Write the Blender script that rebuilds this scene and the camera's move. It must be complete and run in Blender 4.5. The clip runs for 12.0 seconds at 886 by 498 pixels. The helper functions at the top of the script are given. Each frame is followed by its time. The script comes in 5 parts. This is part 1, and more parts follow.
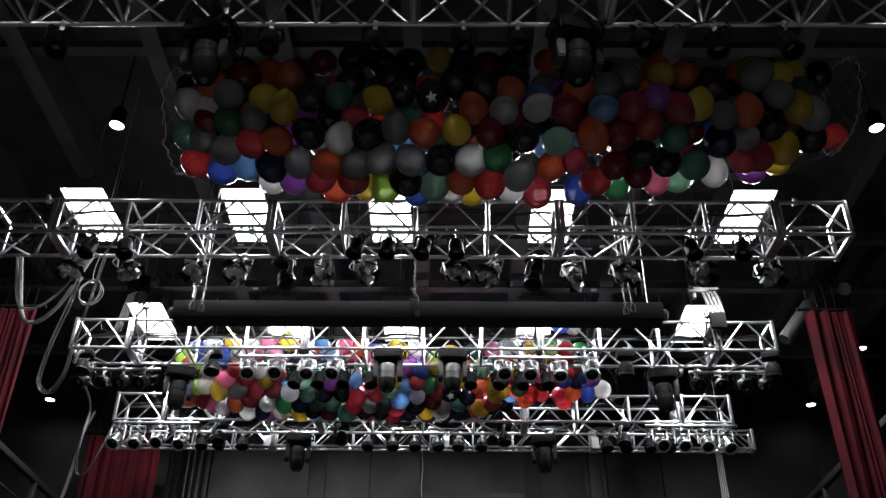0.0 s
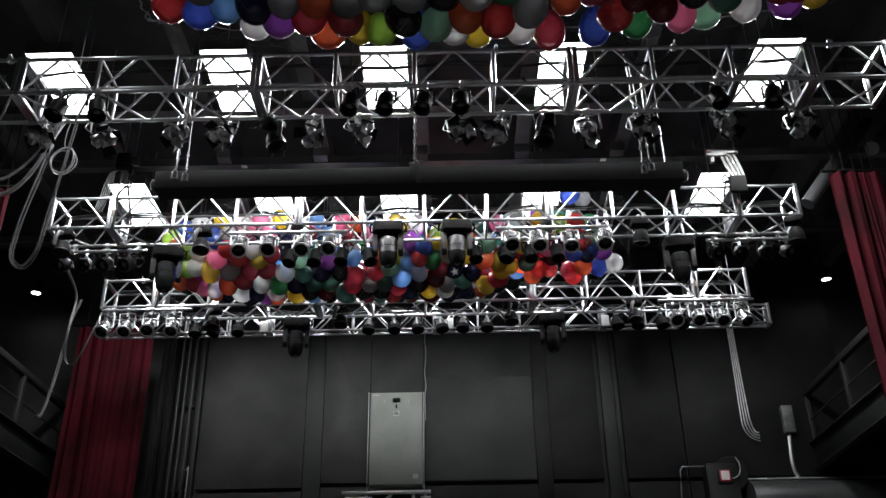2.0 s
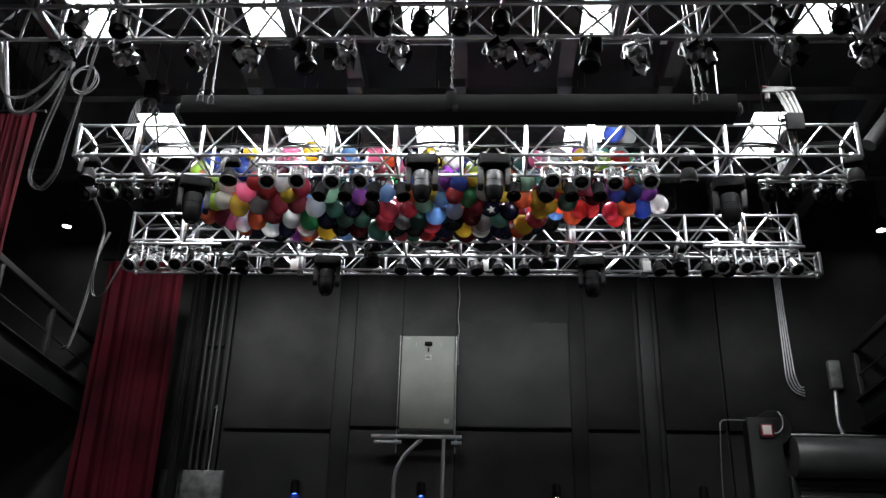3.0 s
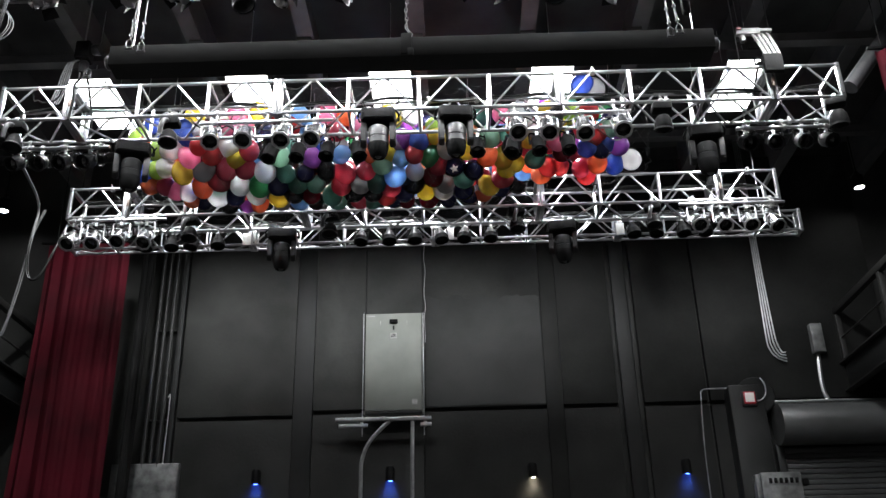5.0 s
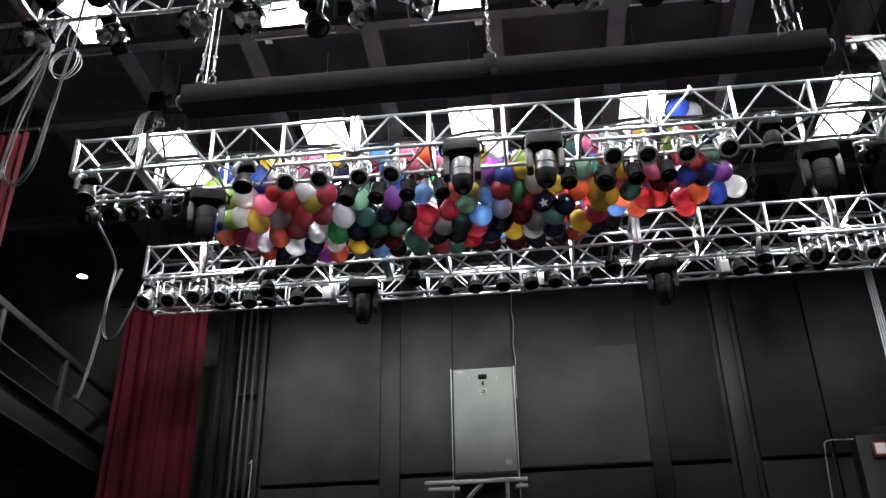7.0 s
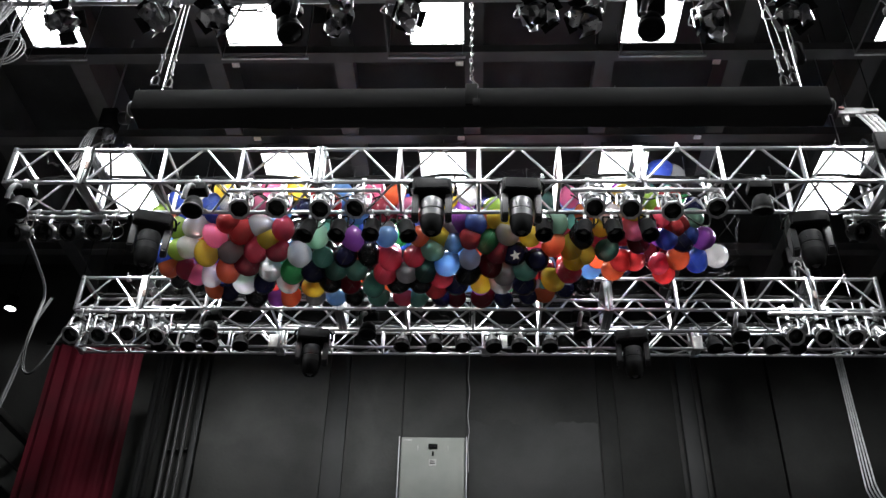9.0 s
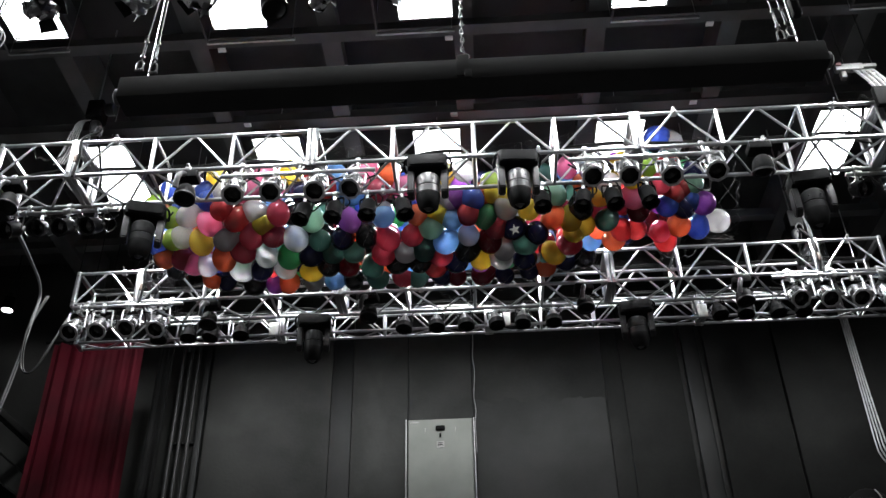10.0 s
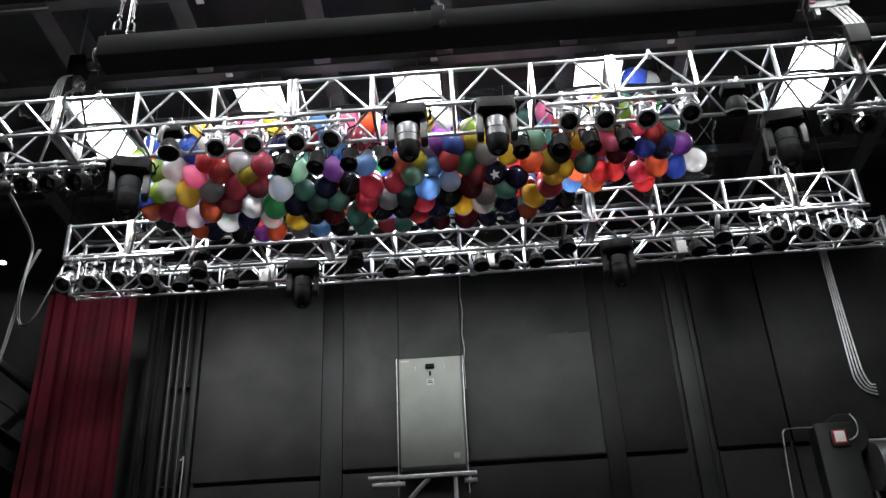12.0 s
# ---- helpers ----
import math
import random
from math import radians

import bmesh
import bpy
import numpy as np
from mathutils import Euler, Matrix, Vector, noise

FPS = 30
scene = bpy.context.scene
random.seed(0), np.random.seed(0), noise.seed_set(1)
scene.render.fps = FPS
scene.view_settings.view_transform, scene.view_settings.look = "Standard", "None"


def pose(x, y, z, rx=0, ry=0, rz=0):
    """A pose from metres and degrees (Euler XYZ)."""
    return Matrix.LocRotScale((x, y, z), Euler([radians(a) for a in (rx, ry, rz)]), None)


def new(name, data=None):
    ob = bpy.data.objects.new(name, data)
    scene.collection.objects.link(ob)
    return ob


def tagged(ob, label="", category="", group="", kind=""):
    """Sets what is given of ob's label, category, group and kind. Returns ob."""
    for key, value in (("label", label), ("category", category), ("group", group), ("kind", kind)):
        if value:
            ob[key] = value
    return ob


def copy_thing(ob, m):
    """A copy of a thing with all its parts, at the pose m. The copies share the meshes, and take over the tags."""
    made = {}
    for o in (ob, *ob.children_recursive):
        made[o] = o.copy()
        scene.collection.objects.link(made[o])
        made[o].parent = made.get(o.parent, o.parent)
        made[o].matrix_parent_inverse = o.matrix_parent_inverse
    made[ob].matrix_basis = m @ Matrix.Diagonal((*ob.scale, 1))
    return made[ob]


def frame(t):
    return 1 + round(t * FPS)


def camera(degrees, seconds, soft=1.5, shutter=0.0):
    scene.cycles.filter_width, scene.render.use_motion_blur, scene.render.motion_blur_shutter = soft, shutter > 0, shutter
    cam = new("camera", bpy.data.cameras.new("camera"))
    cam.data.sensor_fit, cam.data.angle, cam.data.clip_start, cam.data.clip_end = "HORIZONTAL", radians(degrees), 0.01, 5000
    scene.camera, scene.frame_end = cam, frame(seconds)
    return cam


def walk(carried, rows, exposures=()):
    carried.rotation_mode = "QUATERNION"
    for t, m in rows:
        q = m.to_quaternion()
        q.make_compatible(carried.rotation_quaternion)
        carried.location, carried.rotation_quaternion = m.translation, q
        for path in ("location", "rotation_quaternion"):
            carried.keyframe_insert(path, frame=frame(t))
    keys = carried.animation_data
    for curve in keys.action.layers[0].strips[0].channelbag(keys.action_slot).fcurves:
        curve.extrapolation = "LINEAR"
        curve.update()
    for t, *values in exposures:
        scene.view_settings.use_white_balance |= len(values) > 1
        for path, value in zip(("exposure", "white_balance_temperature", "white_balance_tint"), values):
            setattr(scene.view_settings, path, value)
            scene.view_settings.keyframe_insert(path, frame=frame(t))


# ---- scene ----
cam = camera(50.97, 12.0, 1.45)
PATH = [
    (0, 0.000, 0.000, 1.646, 123.69, -0.52, 0.39),
    (0.5, -0.124, 0.226, 1.671, 126.03, -1.41, -1.18),
    (1, -0.131, 0.436, 1.633, 121.35, 0.43, -0.38),
    (1.5, -0.061, 0.699, 1.623, 121.13, 1.07, 0.93),
    (2, -0.115, 0.891, 1.640, 117.96, 0.82, 0.73),
    (2.5, -0.154, 1.150, 1.654, 116.47, -0.87, -0.16),
    (3, -0.095, 1.404, 1.658, 115.16, -1.36, 2.24),
    (3.5, -0.117, 1.676, 1.654, 113.46, -0.08, 2.14),
    (3.7, -0.120, 1.772, 1.640, 113.00, 0.18, 0.86),
    (5.3, -0.062, 2.336, 1.613, 116.80, 1.24, 1.34),
    (5.5, -0.117, 2.386, 1.619, 118.11, 0.14, 2.21),
    (6, -0.194, 2.590, 1.648, 116.73, 0.26, 5.13),
    (6.5, -0.175, 2.806, 1.659, 118.02, 0.93, 6.23),
    (7, -0.248, 3.047, 1.623, 119.67, 0.98, 6.41),
    (7.2, -0.303, 3.129, 1.646, 121.75, -0.27, 6.45),
    (8.8, -0.390, 3.769, 1.661, 123.87, -1.51, 1.38),
    (9, -0.397, 3.846, 1.671, 124.95, -1.27, 1.73),
    (9.5, -0.387, 3.987, 1.674, 124.24, 1.19, 4.32),
    (10, -0.413, 4.004, 1.666, 124.15, 1.04, 3.15),
    (10.5, -0.411, 3.992, 1.673, 124.32, 1.42, 2.74),
    (11, -0.385, 3.987, 1.666, 122.69, 3.21, 4.59),
    (11.5, -0.355, 3.927, 1.649, 121.33, 3.18, 5.55),
    (12, -0.289, 3.765, 1.662, 120.00, 2.49, 3.60),
]
EXPOSURE = [(0.0, -0.05), (1.0, -0.12), (2.5, -0.15), (3.6, 0.17), (5.4, 0.48), (6.5, 0.37), (7.2, 0.48), (9.0, 0.12), (10.5, 0.12), (11.2, 0.27), (12.0, 0.37)]
walk(cam, [(t, pose(*p)) for t, *p in PATH], EXPOSURE)

# ---- world: a closed dark hall, lit by its lamps and an added fill row ----
world = bpy.data.worlds.new("hall_world")
world.use_nodes = True
world.node_tree.nodes["Background"].inputs[0].default_value = (0.5, 0.55, 0.6, 1)
world.node_tree.nodes["Background"].inputs[1].default_value = 0.0
scene.world = world

LAMP = 165.0  # watts of each bay lamp

# ---- materials ----


def mat(name, color, rough=0.5, metal=0.0, vary=0.25, scale=6.0, fine=60.0, bump=0.1, random_tint=0.0, coat=0.0, spec=0.5):
    """A painted or bare surface: two scales of noise in colour, roughness and relief."""
    m = bpy.data.materials.new(name)
    m.use_nodes = True
    n, l = m.node_tree.nodes, m.node_tree.links
    b = n["Principled BSDF"]
    b.inputs["Metallic"].default_value = metal
    b.inputs["Coat Weight"].default_value = coat
    b.inputs["Specular IOR Level"].default_value = spec
    co = n.new("ShaderNodeTexCoord")
    big = n.new("ShaderNodeTexNoise")
    big.inputs["Scale"].default_value = scale
    big.inputs["Detail"].default_value = 6
    small = n.new("ShaderNodeTexNoise")
    small.inputs["Scale"].default_value = fine
    small.inputs["Detail"].default_value = 3
    l.new(co.outputs["Object"], big.inputs["Vector"])
    l.new(co.outputs["Object"], small.inputs["Vector"])
    ramp = n.new("ShaderNodeMapRange")
    ramp.inputs["From Min"].default_value, ramp.inputs["From Max"].default_value = 0.3, 0.7
    ramp.inputs["To Min"].default_value, ramp.inputs["To Max"].default_value = 1 - vary, 1 + vary
    l.new(big.outputs["Fac"], ramp.inputs["Value"])
    hsv = n.new("ShaderNodeHueSaturation")
    hsv.inputs["Color"].default_value = (*color, 1)
    if random_tint:
        info = n.new("ShaderNodeObjectInfo")
        r2 = n.new("ShaderNodeMapRange")
        r2.inputs["To Min"].default_value, r2.inputs["To Max"].default_value = 1 - random_tint, 1 + random_tint
        mul = n.new("ShaderNodeMath")
        mul.operation = "MULTIPLY"
        l.new(info.outputs["Random"], r2.inputs["Value"])
        l.new(r2.outputs["Result"], mul.inputs[0])
        l.new(ramp.outputs["Result"], mul.inputs[1])
        l.new(mul.outputs["Value"], hsv.inputs["Value"])
    else:
        l.new(ramp.outputs["Result"], hsv.inputs["Value"])
    l.new(hsv.outputs["Color"], b.inputs["Base Color"])
    rr = n.new("ShaderNodeMapRange")
    rr.inputs["To Min"].default_value, rr.inputs["To Max"].default_value = rough * (0.92 if metal > 0.5 else 0.75), min(1, rough * (1.08 if metal > 0.5 else 1.25))
    l.new(small.outputs["Fac"], rr.inputs["Value"])
    l.new(rr.outputs["Result"], b.inputs["Roughness"])
    if bump:
        bp = n.new("ShaderNodeBump")
        bp.inputs["Strength"].default_value = bump
        bp.inputs["Distance"].default_value = 0.01
        l.new(small.outputs["Fac"], bp.inputs["Height"])
        l.new(bp.outputs["Normal"], b.inputs["Normal"])
    return m


def glow(name, color, strength):
    m = bpy.data.materials.new(name)
    m.use_nodes = True
    b = m.node_tree.nodes["Principled BSDF"]
    b.inputs["Base Color"].default_value = (0.8, 0.8, 0.8, 1)
    b.inputs["Emission Color"].default_value = (*color, 1)
    b.inputs["Emission Strength"].default_value = strength
    return m


def latex(name, color, thin=0.35, clear=0.0):
    """Stretched balloon skin: glossy, some light shines through it."""
    m = bpy.data.materials.new(name)
    m.use_nodes = True
    n, l = m.node_tree.nodes, m.node_tree.links
    b, out = n["Principled BSDF"], n["Material Output"]
    info = n.new("ShaderNodeObjectInfo")
    r = n.new("ShaderNodeMapRange")
    r.inputs["To Min"].default_value, r.inputs["To Max"].default_value = 0.8, 1.2
    l.new(info.outputs["Random"], r.inputs["Value"])
    hsv = n.new("ShaderNodeHueSaturation")
    hsv.inputs["Color"].default_value = (*color, 1)
    l.new(r.outputs["Result"], hsv.inputs["Value"])
    l.new(hsv.outputs["Color"], b.inputs["Base Color"])
    b.inputs["Roughness"].default_value = 0.6
    b.inputs["Specular IOR Level"].default_value = 0.0
    t = n.new("ShaderNodeBsdfTranslucent")
    l.new(hsv.outputs["Color"], t.inputs["Color"])
    mx = n.new("ShaderNodeMixShader")
    mx.inputs[0].default_value = thin
    l.new(b.outputs[0], mx.inputs[1])
    l.new(t.outputs[0], mx.inputs[2])
    if clear:
        tr = n.new("ShaderNodeBsdfTransparent")
        tr.inputs["Color"].default_value = (*[0.5 + 0.5 * c for c in color], 1)
        m2 = n.new("ShaderNodeMixShader")
        m2.inputs[0].default_value = clear
        l.new(mx.outputs[0], m2.inputs[1])
        l.new(tr.outputs[0], m2.inputs[2])
        mx = m2
    gl = n.new("ShaderNodeBsdfGlossy")
    gl.inputs["Roughness"].default_value = 0.06
    fr = n.new("ShaderNodeFresnel")
    fr.inputs["IOR"].default_value = 1.4
    skin = n.new("ShaderNodeMixShader")
    l.new(fr.outputs[0], skin.inputs[0])
    l.new(mx.outputs[0], skin.inputs[1])
    l.new(gl.outputs[0], skin.inputs[2])
    l.new(skin.outputs[0], out.inputs["Surface"])
    return m


ALU = mat("truss_aluminium", (0.36, 0.365, 0.375), 0.31, 1.0, 0.1, 5, 25, 0.0, 0.12)
STEEL = mat("galvanised_steel", (0.38, 0.385, 0.39), 0.4, 0.9, 0.2, 14, 90, 0.08)
CHROME = mat("polished_can", (0.58, 0.58, 0.59), 0.16, 1.0, 0.12, 8, 25, 0.12)
BLACK = mat("black_enamel", (0.007, 0.007, 0.0072), 0.55, 0.0, 0.3, 12, 80, 0.08, 0.2, 0.0, 0.035)
RUBBER = mat("black_rubber", (0.03, 0.03, 0.032), 0.6, 0.0, 0.25, 20, 120, 0.1)
GREYCASE = mat("grey_lamp_case", (0.06, 0.06, 0.062), 0.4, 0.6, 0.2, 10, 60, 0.06)
CASEGREY = mat("dark_grey_plastic", (0.011, 0.011, 0.0115), 0.45, 0.0, 0.2, 10, 60, 0.05, 0.0, 0.0, 0.2)
ARMGREY = mat("grey_arm_plastic", (0.05, 0.05, 0.052), 0.35, 0.0, 0.15, 10, 60, 0.03, 0.0, 0.0, 0.4)
CANGREY = mat("dull_can_metal", (0.06, 0.06, 0.061), 0.4, 0.8, 0.3, 14, 70, 0.1)
HEADDARK = mat("dark_lamp_case", (0.014, 0.014, 0.0145), 0.5, 0.0, 0.25, 10, 60, 0.08, 0.0, 0.0, 0.06)
MIDCABLE = mat("light_grey_cable_sheath", (0.1, 0.1, 0.102), 0.4, 0.0, 0.2, 20, 90, 0.05)
GREYCABLE = mat("grey_cable_sheath", (0.1, 0.1, 0.103), 0.4, 0.0, 0.25, 20, 90, 0.05)
LAMPCASE = mat("grey_lamp_housing", (0.05, 0.05, 0.052), 0.5, 0.0, 0.15, 6, 60, 0.03)
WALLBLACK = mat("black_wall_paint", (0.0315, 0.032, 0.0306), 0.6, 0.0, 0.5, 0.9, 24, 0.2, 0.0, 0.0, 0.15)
n, l = WALLBLACK.node_tree.nodes, WALLBLACK.node_tree.links
patch = n.new("ShaderNodeTexNoise")
patch.inputs["Scale"].default_value, patch.inputs["Detail"].default_value, patch.inputs["Distortion"].default_value = 0.55, 4, 0.6
edge = n.new("ShaderNodeMapRange")
edge.inputs["From Min"].default_value, edge.inputs["From Max"].default_value = 0.5, 0.56
edge.inputs["To Min"].default_value, edge.inputs["To Max"].default_value = 0.86, 1.1
l.new(n["Texture Coordinate"].outputs["Object"], patch.inputs["Vector"])
l.new(patch.outputs["Fac"], edge.inputs["Value"])
tone = n.new("ShaderNodeHueSaturation")
l.new(edge.outputs["Result"], tone.inputs["Value"])
l.new(n["Hue/Saturation/Value"].outputs["Color"], tone.inputs["Color"])
l.new(tone.outputs["Color"], n["Principled BSDF"].inputs["Base Color"])
# weaker light right of the cabinet and below is put into this darker tone
WALLDIM = mat("dimmed_black_wall_paint", (0.018, 0.0183, 0.0175), 0.65, 0.0, 0.5, 0.9, 24, 0.2, 0.0, 0.0, 0.15)
PATCHPAINT = mat("paler_wall_paint", (0.0245, 0.025, 0.0245), 0.6, 0.0, 0.3, 1.1, 30, 0.12, 0.0, 0.0, 0.15)
# darkest tone: the dim light on the right and lower panels is painted in
WALLSHADE = mat("shaded_black_wall_paint", (0.0127, 0.0129, 0.0123), 0.7, 0.0, 0.5, 1.0, 24, 0.2, 0.0, 0.0, 0.12)
n, l = WALLSHADE.node_tree.nodes, WALLSHADE.node_tree.links
# a soft ragged dark patch on one of the panels
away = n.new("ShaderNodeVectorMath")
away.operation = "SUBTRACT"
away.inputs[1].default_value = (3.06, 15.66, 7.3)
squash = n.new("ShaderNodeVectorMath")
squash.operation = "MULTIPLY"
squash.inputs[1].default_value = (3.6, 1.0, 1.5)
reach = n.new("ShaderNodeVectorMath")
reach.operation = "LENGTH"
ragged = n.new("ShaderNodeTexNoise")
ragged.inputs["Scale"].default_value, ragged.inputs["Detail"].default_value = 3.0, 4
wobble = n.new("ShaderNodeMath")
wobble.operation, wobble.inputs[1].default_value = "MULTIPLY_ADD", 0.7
dark_patch = n.new("ShaderNodeMapRange")
dark_patch.inputs["From Min"].default_value, dark_patch.inputs["From Max"].default_value = 0.6, 1.25
dark_patch.inputs["To Min"].default_value, dark_patch.inputs["To Max"].default_value = 0.3, 1.0
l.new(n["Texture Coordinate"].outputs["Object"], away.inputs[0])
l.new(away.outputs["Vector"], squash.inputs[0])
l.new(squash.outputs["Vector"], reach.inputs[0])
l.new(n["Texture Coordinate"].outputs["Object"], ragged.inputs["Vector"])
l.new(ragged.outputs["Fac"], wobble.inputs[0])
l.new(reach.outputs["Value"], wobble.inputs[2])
l.new(wobble.outputs["Value"], dark_patch.inputs["Value"])
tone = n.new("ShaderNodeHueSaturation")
l.new(dark_patch.outputs["Result"], tone.inputs["Value"])
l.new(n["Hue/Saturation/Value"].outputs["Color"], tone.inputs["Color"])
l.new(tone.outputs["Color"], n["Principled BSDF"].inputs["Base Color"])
PILASTER = mat("black_steel_paint", (0.0125, 0.013, 0.013), 0.55, 0.0, 0.3, 1.4, 40, 0.1, 0.0, 0.0, 0.2)
TRAYGREY = mat("worn_grey_tray_paint", (0.15, 0.15, 0.146), 0.45, 0.0, 0.3, 14, 60, 0.1)
ROOFBLACK = mat("black_roof_paint", (0.042, 0.042, 0.043), 0.8, 0.0, 0.3, 1.5, 30, 0.2, 0.0, 0.0, 0.15)
BEAMBLACK = mat("black_beam_paint", (0.078, 0.078, 0.079), 0.65, 0.0, 0.25, 2.0, 40, 0.1, 0.0, 0.0, 0.15)
SCREENCASE = mat("screen_case_paint", (0.025, 0.025, 0.025), 0.85, 0.0, 0.15, 1.2, 60, 0.04, 0.0, 0.0, 0.0)
GALVDARK = mat("mottled_galvanised_sheet", (0.11, 0.112, 0.112), 0.45, 0.3, 0.55, 7, 50, 0.1)
CABGREY = mat("cabinet_enamel", (0.165, 0.175, 0.158), 0.6, 0.0, 0.14, 2.2, 60, 0.05, 0.0, 0.0, 0.25)
PIPEBLACK = mat("glossy_black_pipe", (0.013, 0.013, 0.013), 0.55, 0.1, 0.2, 4, 60, 0.05)
SHUTTER = mat("shutter_paint", (0.06, 0.0615, 0.0615), 0.4, 0.2, 0.2, 3, 60, 0.06)
REDCLOTH = mat("red_velour", (0.036, 0.0018, 0.005), 0.9, 0.0, 0.65, 1.1, 80, 0.3, 0.0, 0.0, 0.1)
BLACKCLOTH = mat("black_drape_cloth", (0.012, 0.012, 0.012), 0.95, 0.0, 0.3, 3, 80, 0.3, 0.0, 0.0, 0.05)
HALLFLOOR = mat("grey_hall_floor", (0.36, 0.355, 0.345), 0.55, 0.0, 0.2, 1.2, 30, 0.08)
FLOORM = mat("black_stage_boards", (0.035, 0.034, 0.033), 0.6, 0.0, 0.3, 1.5, 30, 0.1)
WHITECABLE = mat("pale_cable_sheath", (0.33, 0.33, 0.335), 0.4, 0.0, 0.2, 20, 90, 0.05)
CABLEBLACK = mat("black_cable_sheath", (0.008, 0.008, 0.008), 0.45, 0.0, 0.2, 20, 90, 0.05, 0.0, 0.0, 0.15)
LABELGREY = mat("faded_label_paper", (0.26, 0.26, 0.25), 0.7, 0.0, 0.3, 20, 80, 0.0)
LABELWHITE = mat("paper_label", (0.7, 0.7, 0.68), 0.7, 0.0, 0.08, 30, 200, 0.0)
DULLRED = mat("dull_red_enamel", (0.09, 0.008, 0.01), 0.5, 0.0, 0.2, 10, 60, 0.03)
REDPAINT = mat("red_enamel", (0.26, 0.012, 0.016), 0.4, 0.0, 0.15, 10, 60, 0.03)
NETCORD = mat("white_net_cord", (0.25, 0.25, 0.25), 0.7, 0.0, 0.1, 20, 90, 0.0)
FRAMEGREY = mat("worn_gel_frame", (0.3, 0.3, 0.302), 0.35, 0.85, 0.3, 20, 80, 0.05)
NETWHITE = mat("bunched_net_cord", (0.35, 0.35, 0.35), 0.6, 0.0, 0.1, 20, 90, 0.0)
GOLDLENS = mat("dark_reflector", (0.05, 0.05, 0.05), 0.25, 0.7, 0.2, 10, 60, 0.0)
FOIL = mat("crinkled_foil", (0.42, 0.42, 0.43), 0.28, 1.0, 0.15, 8, 40, 0.1)
RIGSTEEL = mat("dull_rigging_steel", (0.09, 0.09, 0.092), 0.4, 0.85, 0.35, 30, 120, 0.1)
TUBEGLOW = glow("lamp_tubes", (0.965, 0.985, 1.0), 6.0)
SPOTGLOW = glow("downlight_glow", (0.98, 0.98, 1.0), 60.0)
BLUEGLOW = glow("blue_lamp_glow", (0.05, 0.12, 1.0), 30.0)
WARMGLOW = glow("warm_lamp_glow", (1.0, 0.86, 0.62), 40.0)
REDGLOW = glow("exit_lamp_glow", (1.0, 0.03, 0.05), 0.1)
REDGLOW.node_tree.nodes["Principled BSDF"].inputs["Base Color"].default_value = (0.14, 0.005, 0.01, 1)

HUES = {
    "r": ("red", (0.62, 0.012, 0.02)), "c": ("crimson", (0.5, 0.012, 0.06)), "o": ("orange", (0.7, 0.12, 0.012)),
    "y": ("yellow", (0.78, 0.58, 0.02)), "g": ("green", (0.0, 0.24, 0.06)), "t": ("teal", (0.03, 0.17, 0.13)),
    "m": ("mint green", (0.35, 0.62, 0.45)), "b": ("blue", (0.02, 0.09, 0.5)), "s": ("sky blue", (0.2, 0.42, 0.75)),
    "n": ("navy", (0.012, 0.014, 0.06)), "k": ("black", (0.012, 0.012, 0.014)), "p": ("pink", (0.85, 0.22, 0.4)),
    "v": ("violet", (0.36, 0.06, 0.5)), "w": ("white", (0.78, 0.76, 0.76)), "l": ("lime green", (0.42, 0.65, 0.08)),
    "i": ("clear", (0.75, 0.75, 0.76)), "d": ("maroon", (0.16, 0.008, 0.02)), "e": ("grey", (0.24, 0.24, 0.25)),
}
LATEX = {k: latex(v[0].replace(" ", "_") + "_latex", tuple(0.8 * c + (0.005 if k in "nkd" else 0.055) for c in v[1]), 0.45 if k in "nkd" else 0.66, 0.5 if k == "i" else 0.08 if k in "nkd" else 0.2) for k, v in HUES.items()}

# ---- building tools ----
DATA = {}


def mesh_of(bm, name, material, smooth=True):
    me = bpy.data.meshes.new(name)
    bm.normal_update()
    bm.to_mesh(me)
    bm.free()
    me.materials.append(material)
    if smooth:
        for p in me.polygons:
            p.use_smooth = True
        me.set_sharp_from_angle(angle=radians(38))
    return me


def thing(name, m=None, label="", category="", group="", kind=""):
    ob = new(name)
    ob.empty_display_size = 0.1
    if m is not None:
        ob.matrix_basis = m
    return tagged(ob, label, category, group, kind)


def part(name, bm, material, parent=None, label="", m=None):
    """One mesh object, under a thing or a part."""
    ob = new(name, bm if isinstance(bm, bpy.types.Mesh) else mesh_of(bm, name, material))
    if parent is not None:
        ob.parent = parent
    if m is not None:
        ob.matrix_basis = m
    return tagged(ob, label)


def box(bm, x0, x1, y0, y1, z0, z1, bevel=0.0):
    r = bmesh.ops.create_cube(bm, size=1)
    vs = r["verts"]
    for v in vs:
        v.co = Vector((x0 + (v.co.x + 0.5) * (x1 - x0), y0 + (v.co.y + 0.5) * (y1 - y0), z0 + (v.co.z + 0.5) * (z1 - z0)))
    if bevel:
        es = {e for v in vs for e in v.link_edges}
        bmesh.ops.bevel(bm, geom=list(es), offset=bevel, segments=2, profile=0.5, affect="EDGES")
    return bm


def boxed(*a, bevel=0.0):
    return box(bmesh.new(), *a, bevel=bevel)


